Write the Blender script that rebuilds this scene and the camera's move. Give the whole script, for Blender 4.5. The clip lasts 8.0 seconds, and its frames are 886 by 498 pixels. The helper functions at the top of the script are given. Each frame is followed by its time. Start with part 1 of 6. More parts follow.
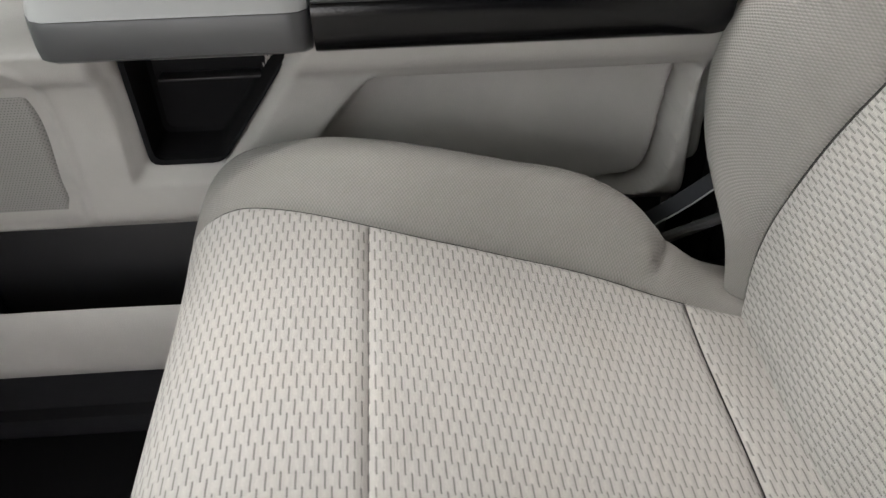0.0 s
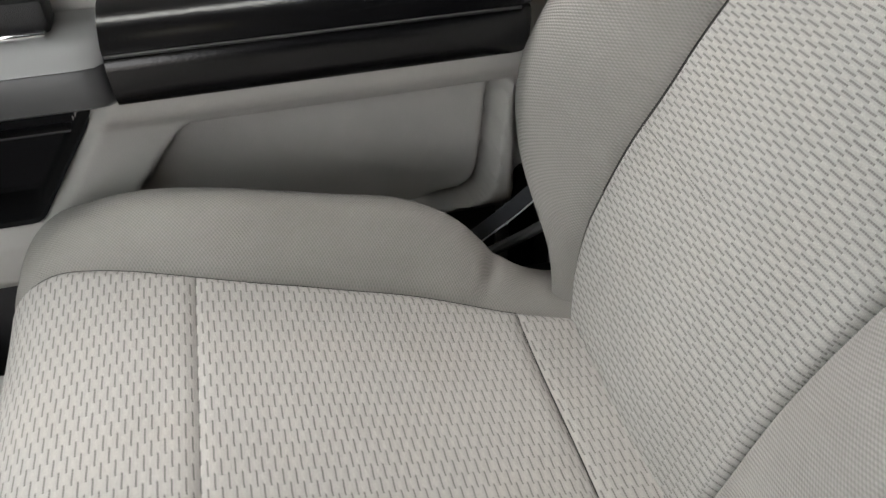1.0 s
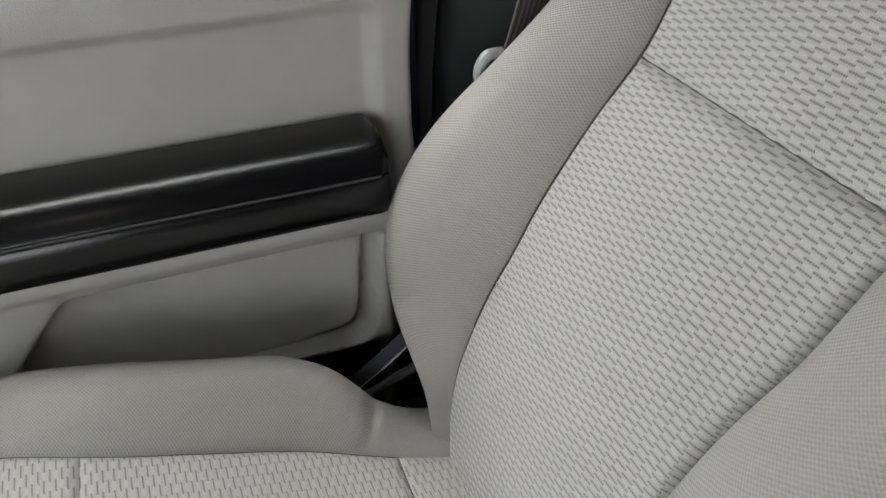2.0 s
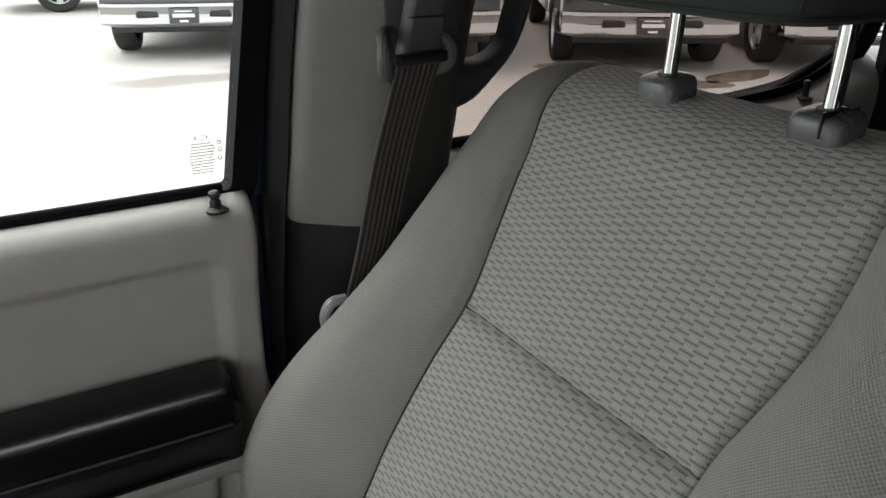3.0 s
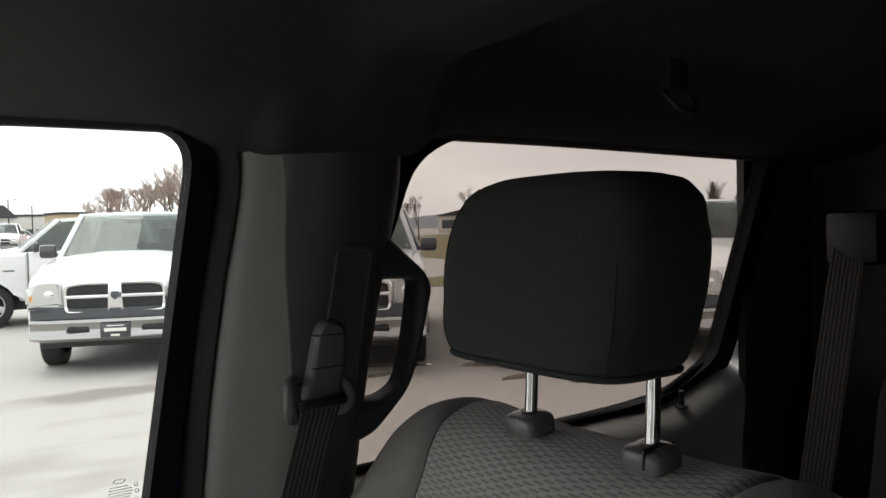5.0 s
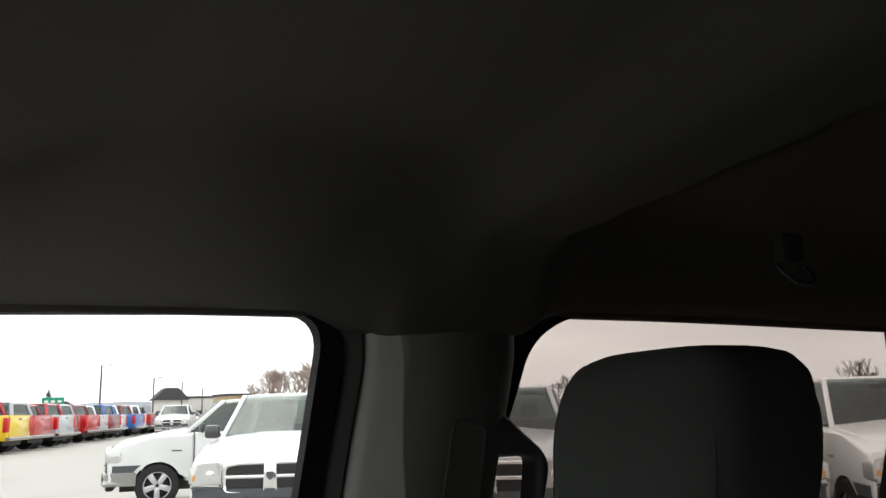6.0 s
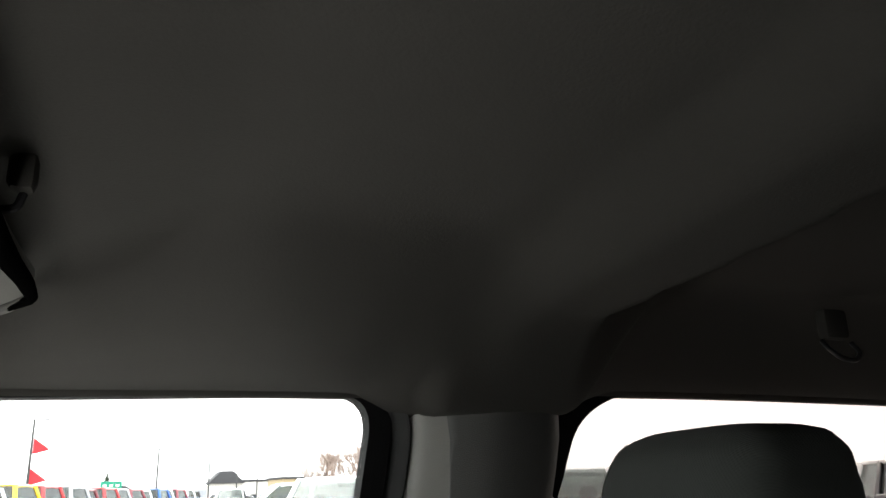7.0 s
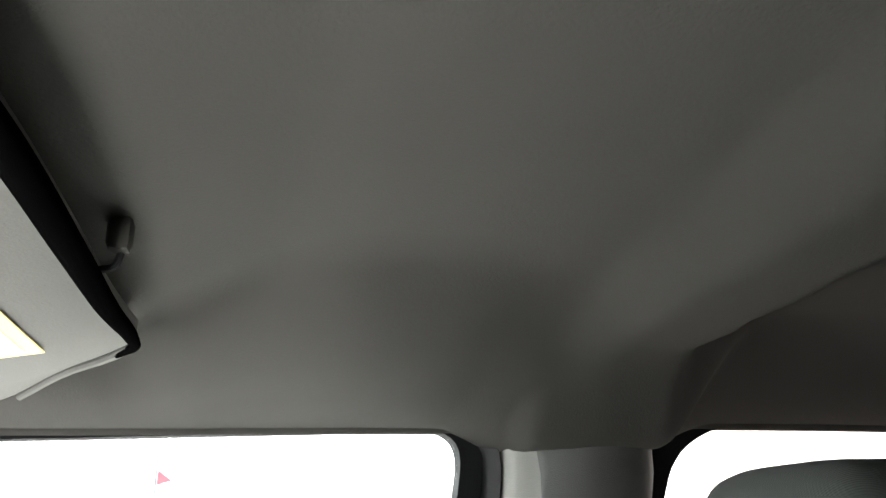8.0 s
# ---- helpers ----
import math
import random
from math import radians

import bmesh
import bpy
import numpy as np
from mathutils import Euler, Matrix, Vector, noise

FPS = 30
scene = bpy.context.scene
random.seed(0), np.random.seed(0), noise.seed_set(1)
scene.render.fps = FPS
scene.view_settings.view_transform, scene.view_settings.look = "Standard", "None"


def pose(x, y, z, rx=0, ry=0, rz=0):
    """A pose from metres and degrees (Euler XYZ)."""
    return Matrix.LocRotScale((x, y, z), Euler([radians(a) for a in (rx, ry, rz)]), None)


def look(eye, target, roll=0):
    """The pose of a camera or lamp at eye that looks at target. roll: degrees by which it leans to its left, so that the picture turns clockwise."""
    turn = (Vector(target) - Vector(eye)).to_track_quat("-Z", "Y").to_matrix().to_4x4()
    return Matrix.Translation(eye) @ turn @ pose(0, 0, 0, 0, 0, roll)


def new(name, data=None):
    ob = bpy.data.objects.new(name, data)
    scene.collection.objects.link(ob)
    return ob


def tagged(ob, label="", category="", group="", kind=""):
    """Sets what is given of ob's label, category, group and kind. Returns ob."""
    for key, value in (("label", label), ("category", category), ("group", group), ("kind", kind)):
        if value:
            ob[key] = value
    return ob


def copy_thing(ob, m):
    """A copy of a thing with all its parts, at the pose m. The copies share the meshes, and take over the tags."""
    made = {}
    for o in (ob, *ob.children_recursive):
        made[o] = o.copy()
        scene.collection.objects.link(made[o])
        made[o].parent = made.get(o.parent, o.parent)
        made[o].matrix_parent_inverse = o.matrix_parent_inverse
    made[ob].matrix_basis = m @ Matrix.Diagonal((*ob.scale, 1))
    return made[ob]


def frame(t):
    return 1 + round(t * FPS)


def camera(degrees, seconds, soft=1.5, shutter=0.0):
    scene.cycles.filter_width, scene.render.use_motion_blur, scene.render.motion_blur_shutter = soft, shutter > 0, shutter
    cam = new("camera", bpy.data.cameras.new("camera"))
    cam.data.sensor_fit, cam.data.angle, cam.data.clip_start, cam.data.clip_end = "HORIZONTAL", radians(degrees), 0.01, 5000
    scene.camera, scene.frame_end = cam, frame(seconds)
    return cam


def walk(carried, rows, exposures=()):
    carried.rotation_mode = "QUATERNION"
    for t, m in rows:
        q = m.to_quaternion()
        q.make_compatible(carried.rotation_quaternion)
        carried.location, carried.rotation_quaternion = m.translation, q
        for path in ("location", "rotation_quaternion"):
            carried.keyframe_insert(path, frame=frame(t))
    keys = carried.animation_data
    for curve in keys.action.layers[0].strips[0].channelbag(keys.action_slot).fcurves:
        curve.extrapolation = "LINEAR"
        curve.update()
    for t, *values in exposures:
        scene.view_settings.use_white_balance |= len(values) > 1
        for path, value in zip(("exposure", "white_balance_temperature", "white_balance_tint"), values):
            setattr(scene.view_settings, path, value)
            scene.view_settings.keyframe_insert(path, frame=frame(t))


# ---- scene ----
cam = camera(58.00, 8.0)
PATH = [
    (0, (-0.332, 0.023, 1.437), (-0.239, 1.560, 0.160), -1.03),
    (0.5, (-0.305, 0.026, 1.447), (-0.049, 1.543, 0.170), -0.82),
    (1, (-0.273, 0.026, 1.469), (0.086, 1.513, 0.180), -1.18),
    (1.2, (-0.253, 0.023, 1.483), (0.155, 1.496, 0.193), -1.24),
    (2.3, (-0.213, 0.015, 1.603), (0.465, 1.578, 0.555), -0.21),
    (2.5, (-0.201, 0.004, 1.621), (0.557, 1.584, 0.657), 0.04),
    (3, (-0.194, -0.006, 1.649), (0.739, 1.585, 0.875), 0.13),
    (3.5, (-0.190, -0.024, 1.673), (0.860, 1.571, 1.078), 0.19),
    (4, (-0.187, -0.047, 1.688), (0.938, 1.562, 1.308), 0.17),
    (4.1, (-0.190, -0.052, 1.692), (0.959, 1.549, 1.350), 0.34),
    (4.2, (-0.193, -0.051, 1.695), (0.965, 1.550, 1.390), 0.14),
    (5.3, (-0.217, -0.141, 1.715), (0.909, 1.510, 1.795), -1.47),
    (5.4, (-0.215, -0.147, 1.714), (0.869, 1.527, 1.858), -1.55),
    (5.5, (-0.212, -0.150, 1.713), (0.818, 1.550, 1.930), -1.46),
    (5.6, (-0.210, -0.156, 1.710), (0.760, 1.571, 1.986), -1.05),
    (6, (-0.199, -0.169, 1.708), (0.630, 1.609, 2.098), -1.41),
    (6.5, (-0.198, -0.188, 1.706), (0.549, 1.600, 2.200), -1.51),
    (7, (-0.203, -0.206, 1.705), (0.492, 1.577, 2.288), -1.62),
    (7.5, (-0.206, -0.219, 1.703), (0.408, 1.567, 2.361), -1.92),
    (8, (-0.188, -0.227, 1.709), (0.261, 1.608, 2.366), -1.32),
]
EXPOSURES = [
    (0.0, 2.70, 6650, 9), (1.2, 2.60, 6550, 8), (2.3, 2.58, 6400, 7), (2.5, 2.38, 6400, 6), (3.0, 1.68, 6400, 6), (3.5, 1.25, 6450, 6),
    (4.2, 1.12, 6500, 6), (5.3, 0.98, 6500, 6), (6.0, 0.98, 6500, 6), (6.5, 1.15, 6500, 6), (7.0, 2.1, 6450, 5), (7.5, 3.35, 6350, 4), (8.0, 3.95, 6300, 3),
]
walk(cam, [(t, look(eye, target, roll)) for t, eye, target, roll in PATH], EXPOSURES)

# ---- world and light: an overcast day ----
world = bpy.data.worlds.new("overcast_sky")
scene.world = world
world.use_nodes = True
wn, wl = world.node_tree.nodes, world.node_tree.links
wn.clear()
sky = wn.new("ShaderNodeTexSky")
sky.sky_type = "NISHITA"
sky.sun_disc = False
sky.sun_elevation, sky.sun_rotation = radians(62), radians(337)
sky.air_density, sky.dust_density = 1.0, 4.0
w_coord = wn.new("ShaderNodeTexCoord")
w_map = wn.new("ShaderNodeMapping")
w_map.inputs["Scale"].default_value = (1.2, 1.2, 7.0)
w_noise = wn.new("ShaderNodeTexNoise")
w_noise.inputs["Scale"].default_value = 1.6
w_noise.inputs["Detail"].default_value = 4.0
w_ramp = wn.new("ShaderNodeValToRGB")
w_ramp.color_ramp.elements[0].position, w_ramp.color_ramp.elements[0].color = 0.3, (8.0, 7.8, 8.0, 1)
w_ramp.color_ramp.elements[1].position, w_ramp.color_ramp.elements[1].color = 0.7, (11.0, 10.8, 10.8, 1)
w_mix = wn.new("ShaderNodeMix")
w_mix.data_type = "RGBA"
w_mix.inputs["Factor"].default_value = 0.9
w_bg = wn.new("ShaderNodeBackground")
w_bg.inputs["Strength"].default_value = 0.11
w_out = wn.new("ShaderNodeOutputWorld")
wl.new(w_coord.outputs["Generated"], w_map.inputs["Vector"])
wl.new(w_map.outputs["Vector"], w_noise.inputs["Vector"])
wl.new(w_noise.outputs["Fac"], w_ramp.inputs["Fac"])
wl.new(sky.outputs["Color"], w_mix.inputs["A"])
wl.new(w_ramp.outputs["Color"], w_mix.inputs["B"])
wl.new(w_mix.outputs["Result"], w_bg.inputs["Color"])
wl.new(w_bg.outputs["Background"], w_out.inputs["Surface"])

sun = new("sun", bpy.data.lights.new("sun", "SUN"))
sun.data.energy, sun.data.angle, sun.data.color = 0.6, radians(40), (1.0, 0.97, 0.93)
sun.matrix_world = look((-2.5, 6, 12), (0, 0, 0))

# fill lamps added in the cab's openings, aimed up to brighten the headliner
def opening_fill(name, size, size_y, energy, spread, m):
    """A fill lamp added in one of the cab's openings, beside the sky's own light."""
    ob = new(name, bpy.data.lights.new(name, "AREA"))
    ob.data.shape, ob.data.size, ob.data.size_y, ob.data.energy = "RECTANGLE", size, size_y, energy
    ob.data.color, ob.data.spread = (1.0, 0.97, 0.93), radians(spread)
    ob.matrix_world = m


opening_fill("windshield_fill", 0.70, 0.12, 0.10, 54, look((-1.42, 0.42, 1.24), (-0.10, 0.28, 1.90)))
opening_fill("doorway_fill", 0.45, 0.40, 2.2, 80, look((-0.64, -0.84, 0.98), (-0.74, -0.40, 1.90)))
opening_fill("window_fill", 0.50, 0.08, 0.08, 74, look((-0.35, 0.785, 1.42), (-0.38, 0.44, 1.90)))


# ---- materials ----
class Mat:
    """A node material under construction, with short ways to add nodes."""

    def __init__(self, name, base=(0.5, 0.5, 0.5), rough=0.5, metal=0.0, spec=0.5):
        self.m = bpy.data.materials.new(name)
        self.m.use_nodes = True
        self.t = self.m.node_tree
        self.b = self.t.nodes["Principled BSDF"]
        self.b.inputs["Base Color"].default_value = (*base, 1)
        self.b.inputs["Roughness"].default_value = rough
        self.b.inputs["Metallic"].default_value = metal
        self.b.inputs["Specular IOR Level"].default_value = spec

    def node(self, kind, **inputs):
        n = self.t.nodes.new(kind)
        for k, v in inputs.items():
            self.put(n.inputs[k.replace("_", " ")], v)
        return n

    def put(self, socket, v):
        if isinstance(v, bpy.types.NodeSocket):
            self.t.links.new(v, socket)
        else:
            socket.default_value = v

    def math(self, op, a, b=0.0, c=0.0):
        n = self.t.nodes.new("ShaderNodeMath")
        n.operation = op
        for s, v in zip(n.inputs, (a, b, c)):
            self.put(s, v)
        return n.outputs[0]

    def coord(self, which="Object"):
        return self.t.nodes.new("ShaderNodeTexCoord").outputs[which]

    def noise(self, scale, detail=3.0, rough=0.5, vec=None):
        n = self.node("ShaderNodeTexNoise", Scale=scale, Detail=detail, Roughness=rough, Vector=vec or self.coord())
        return n.outputs["Fac"]

    def ramp(self, fac, stops):
        n = self.t.nodes.new("ShaderNodeValToRGB")
        e = n.color_ramp.elements
        while len(e) < len(stops):
            e.new(0.5)
        for el, (p, c) in zip(e, stops):
            el.position, el.color = p, (*c, 1)
        self.put(n.inputs["Fac"], fac)
        return n.outputs["Color"]

    def mix(self, fac, a, b, blend="MIX"):
        n = self.t.nodes.new("ShaderNodeMix")
        n.data_type, n.blend_type = "RGBA", blend
        self.put(n.inputs["Factor"], fac)
        self.put(n.inputs["A"], a if isinstance(a, bpy.types.NodeSocket) else (*a, 1))
        self.put(n.inputs["B"], b if isinstance(b, bpy.types.NodeSocket) else (*b, 1))
        return n.outputs["Result"]

    def color(self, c):
        self.put(self.b.inputs["Base Color"], c)
        return self

    def rough(self, r):
        self.put(self.b.inputs["Roughness"], r)
        return self

    def bump(self, h, dist, strength=1.0, base=None):
        n = self.node("ShaderNodeBump", Strength=strength, Distance=dist, Height=h)
        if base is not None:
            self.t.links.new(base, n.inputs["Normal"])
        self.t.links.new(n.outputs["Normal"], self.b.inputs["Normal"])
        return n.outputs["Normal"]


def plastic(name, base, rough, grain=900.0, depth=0.0004, vary=0.12, spec=0.5):
    """Moulded plastic with a fine leather-like grain and faint scuffs."""
    k = Mat(name, base, rough, spec=spec)
    big = k.noise(9.0, 4.0, 0.6)
    dark = tuple(c * (1 - vary) for c in base)
    k.color(k.mix(k.ramp(big, [(0.35, (0, 0, 0)), (0.7, (1, 1, 1))]), dark, base))
    k.rough(k.math("MULTIPLY_ADD", k.noise(60.0), 0.16, rough - 0.08))
    v = k.node("ShaderNodeTexVoronoi", Scale=grain, Vector=k.coord())
    k.bump(v.outputs["Distance"], depth, 0.55)
    return k.m


def leather(name, base, rough):
    """Glossy leatherette with a soft pebbled grain and broad wear."""
    k = Mat(name, base, rough, spec=0.4)
    wear = k.noise(8.0, 3.0, 0.5)
    k.color(k.mix(wear, tuple(c * 0.8 for c in base), tuple(c * 1.2 for c in base)))
    k.rough(k.math("MULTIPLY_ADD", wear, 0.05, rough - 0.02))
    grain = k.bump(k.noise(330.0, 1.0, 0.4), 0.00035, 0.32)
    k.bump(k.noise(22.0, 1.0), 0.0006, 0.2, grain)
    return k.m


def plain_fabric(name, base, weave=0.0031, vary=0.1, deep=0.5):
    """Tight two-way weave on the bolsters, with soft soiling."""
    k = Mat(name, base, 0.92, spec=0.2)
    k.b.inputs["Sheen Weight"].default_value = 0.05
    uv = k.node("ShaderNodeSeparateXYZ", Vector=k.coord("UV"))
    u, v = uv.outputs[0], uv.outputs[1]
    f = 2 * math.pi / weave
    a = k.math("SINE", k.math("MULTIPLY", u, f))
    b = k.math("SINE", k.math("MULTIPLY", v, f))
    w = k.math("MULTIPLY_ADD", k.math("MULTIPLY", a, b), 0.5, 0.5)
    soil = k.ramp(k.noise(7.0, 5.0, 0.65), [(0.3, (0, 0, 0)), (0.75, (1, 1, 1))])
    cloth = k.mix(soil, tuple(c * (1 - vary) for c in base), base)
    cloth = k.mix(k.math("MULTIPLY", k.noise(520.0, 2.0, 0.7), 0.5), cloth, tuple(c * 0.62 for c in base))
    k.color(k.mix(k.math("MULTIPLY", k.math("SUBTRACT", 1.0, w), deep), cloth, tuple(c * 0.45 for c in base)))
    fine = k.bump(w, 0.0018 * deep, 0.9)
    k.bump(k.noise(18.0, 3.0), 0.004, 0.25, fine)
    return k.m


def felt(name, base):
    """Short-napped lining cloth with faint mottling."""
    k = Mat(name, base, 0.95, spec=0.1)
    spots = k.ramp(k.noise(5.0, 4.0, 0.6), [(0.3, (0, 0, 0)), (0.7, (1, 1, 1))])
    nap = k.noise(420.0, 2.0, 0.6)
    k.color(k.mix(k.math("MULTIPLY", nap, 0.35), k.mix(spots, tuple(c * 0.93 for c in base), base), tuple(c * 0.6 for c in base)))
    k.bump(nap, 0.0008, 0.5)
    return k.m


def dash_fabric(name, base, thread, half=0.085, raised=0.35, bend=0.0):
    """Woven insert cloth: staggered short dark stitches, hooked at both ends, between raised pale cells."""
    k = Mat(name, base, 0.93, spec=0.2)
    k.b.inputs["Sheen Weight"].default_value = 0.05
    wob = k.noise(30.0, 2.0)
    uv = k.node("ShaderNodeSeparateXYZ", Vector=k.coord("UV"))
    u = k.math("ADD", uv.outputs[0], k.math("MULTIPLY", k.math("SUBTRACT", wob, 0.5), 0.0010))
    v = k.math("ADD", uv.outputs[1], k.math("MULTIPLY", k.math("SUBTRACT", k.noise(22.0, 2.0), 0.5), 0.0016))
    row = k.math("DIVIDE", u, 0.0047)
    idx = k.math("FLOOR", row)
    fr = k.math("FRACT", row)
    along = k.math("FRACT", k.math("ADD", k.math("DIVIDE", v, 0.0240), k.math("MULTIPLY", idx, 0.5)))
    on = k.math("LESS_THAN", along, 0.60)
    # the stitch turns up at its start and down at its end
    hook = k.math("SUBTRACT", k.math("LESS_THAN", along, 0.09), k.math("GREATER_THAN", along, 0.51))
    mid = k.math("MULTIPLY_ADD", hook, bend, 0.5)
    off = k.math("ABSOLUTE", k.math("SUBTRACT", fr, mid))
    line = k.math("SUBTRACT", 1.0, k.math("MULTIPLY", k.math("SUBTRACT", off, half), 8.0))
    line = k.math("MINIMUM", k.math("MAXIMUM", line, 0.0), 1.0)
    ticks = k.math("MULTIPLY_ADD", k.math("SINE", k.math("MULTIPLY", v, 2 * math.pi / 0.0024)), 0.24, 0.76)
    dash = k.math("MULTIPLY", k.math("MULTIPLY", line, on), ticks)
    # pale raised cell in the gap between two stitches of a row
    cell = k.math("MULTIPLY", k.math("SINE", k.math("MULTIPLY", fr, math.pi)), k.math("SUBTRACT", 1.0, on))
    f = 2 * math.pi / 0.0015
    w = k.math("MULTIPLY", k.math("SINE", k.math("MULTIPLY", u, f)), k.math("SINE", k.math("MULTIPLY", v, f)))
    soil = k.ramp(k.noise(6.0, 6.0, 0.7), [(0.36, (0, 0, 0)), (0.62, (1, 1, 1))])
    warm = k.ramp(k.noise(15.0, 3.0, 0.6), [(0.45, (0, 0, 0)), (0.7, (1, 1, 1))])
    cloth = k.mix(soil, tuple(c * 0.9 for c in base), base)
    cloth = k.mix(k.math("MULTIPLY", warm, 0.2), cloth, (base[0] * 1.02, base[1] * 0.94, base[2] * 0.85))
    specks = k.node("ShaderNodeTexVoronoi", Scale=75.0, Vector=k.coord())
    lint = k.math("LESS_THAN", specks.outputs["Distance"], 0.035)
    cloth = k.mix(k.math("MULTIPLY", lint, 0.5), cloth, (0.75, 0.74, 0.7))
    cloth = k.mix(k.math("MULTIPLY", cell, raised), cloth, tuple(c * 1.22 for c in base))
    cloth = k.mix(k.math("MULTIPLY_ADD", w, 0.2, k.math("MULTIPLY", k.noise(700.0, 2.0, 0.7), 0.6)), cloth, tuple(c * 0.5 for c in base))
    k.color(k.mix(k.math("MULTIPLY", dash, 0.92), cloth, thread))
    h = k.math("ADD", k.math("SUBTRACT", k.math("MULTIPLY", w, 0.25), dash), k.math("MULTIPLY", cell, raised))
    fine = k.bump(h, 0.0008, 0.8)
    k.bump(k.noise(14.0, 3.0), 0.004, 0.3, fine)
    return k.m


def perforated(name, base):
    """Pressed cover with rows of small round holes."""
    k = Mat(name, base, 0.55)
    uv = k.node("ShaderNodeSeparateXYZ", Vector=k.coord("UV"))
    row = k.math("DIVIDE", uv.outputs[1], 0.0030)
    fy = k.math("SUBTRACT", k.math("FRACT", row), 0.5)
    fx = k.math("SUBTRACT", k.math("FRACT", k.math("ADD", k.math("DIVIDE", uv.outputs[0], 0.0034), k.math("MULTIPLY", k.math("FLOOR", row), 0.5))), 0.5)
    r = k.math("SQRT", k.math("ADD", k.math("MULTIPLY", fx, fx), k.math("MULTIPLY", fy, fy)))
    hole = k.math("LESS_THAN", r, 0.22)
    k.color(k.mix(k.math("MULTIPLY", hole, 0.6), base, (0.05, 0.05, 0.05)))
    k.bump(k.math("SUBTRACT", 1.0, hole), 0.001, 0.8)
    return k.m


def paint(name, base, rough=0.28):
    k = Mat(name, base, rough, spec=0.5)
    k.b.inputs["Coat Weight"].default_value = 0.8
    k.b.inputs["Coat Roughness"].default_value = 0.05
    k.color(k.mix(k.ramp(k.noise(2.0, 5.0, 0.7), [(0.4, (0, 0, 0)), (0.8, (1, 1, 1))]), base, tuple(c * 0.86 + 0.02 for c in base)))
    return k.m


def glass(name, tint, gloss=0.04):
    """A thin pane: clear or tinted see-through with a faint reflection."""
    m = bpy.data.materials.new(name)
    m.use_nodes = True
    t = m.node_tree
    t.nodes.clear()
    tr = t.nodes.new("ShaderNodeBsdfTransparent")
    tr.inputs["Color"].default_value = (*tint, 1)
    gl = t.nodes.new("ShaderNodeBsdfGlossy")
    gl.inputs["Roughness"].default_value = 0.02
    lw = t.nodes.new("ShaderNodeLayerWeight")
    lw.inputs["Blend"].default_value = 0.5
    po = t.nodes.new("ShaderNodeMath")
    po.operation = "POWER"
    po.inputs[1].default_value = 4.0
    fr = t.nodes.new("ShaderNodeMath")
    fr.operation = "MULTIPLY_ADD"
    fr.inputs[1].default_value, fr.inputs[2].default_value = 0.35, gloss * 0.4
    t.links.new(lw.outputs["Facing"], po.inputs[0])
    t.links.new(po.outputs[0], fr.inputs[0])
    mx = t.nodes.new("ShaderNodeMixShader")
    out = t.nodes.new("ShaderNodeOutputMaterial")
    t.links.new(fr.outputs[0], mx.inputs[0])
    t.links.new(tr.outputs[0], mx.inputs[1])
    t.links.new(gl.outputs[0], mx.inputs[2])
    t.links.new(mx.outputs[0], out.inputs[0])
    return m


def asphalt(name):
    """Pale, worn lot surface with damp brown patches and grit."""
    k = Mat(name, (0.3, 0.28, 0.26), 0.85)
    c = k.coord()
    big = k.noise(0.12, 5.0, 0.65, c)
    grit = k.noise(45.0, 4.0, 0.7, c)
    dry = k.mix(k.ramp(big, [(0.35, (0, 0, 0)), (0.65, (1, 1, 1))]), (0.33, 0.313, 0.29), (0.42, 0.398, 0.37))
    dry = k.mix(k.ramp(grit, [(0.35, (0, 0, 0)), (0.7, (1, 1, 1))]), tuple(x * 0.9 for x in (0.44, 0.42, 0.40)), dry)
    s = k.node("ShaderNodeMapping", Vector=c, Scale=(0.22, 0.5, 1.0), Rotation=(0, 0, 0.5))
    damp = k.ramp(k.noise(0.9, 4.0, 0.6, s.outputs[0]), [(0.57, (0, 0, 0)), (0.64, (1, 1, 1))])
    k.color(k.mix(k.math("MULTIPLY", damp, 0.5), dry, (0.13, 0.105, 0.085)))
    k.rough(k.math("MULTIPLY_ADD", damp, -0.45, 0.88))
    k.bump(grit, 0.006, 0.5)
    return k.m


def webbing(name, base, groove):
    """Belt webbing: raised ribs along it with a fine cross weave."""
    k = Mat(name, base, 0.75, spec=0.3)
    uv = k.node("ShaderNodeSeparateXYZ", Vector=k.coord("UV"))
    rib = k.math("MULTIPLY_ADD", k.math("COSINE", k.math("MULTIPLY", uv.outputs[0], 2 * math.pi * 8)), 0.5, 0.5)
    fine = k.math("MULTIPLY_ADD", k.math("SINE", k.math("MULTIPLY", uv.outputs[1], 2 * math.pi / 0.0016)), 0.12, 0.88)
    # groove shade between the ribs is put into the colour
    k.color(k.mix(k.math("MULTIPLY", k.math("POWER", rib, 0.7), fine), groove, base))
    k.bump(k.math("MULTIPLY", rib, fine), 0.0012, 0.8)
    return k.m


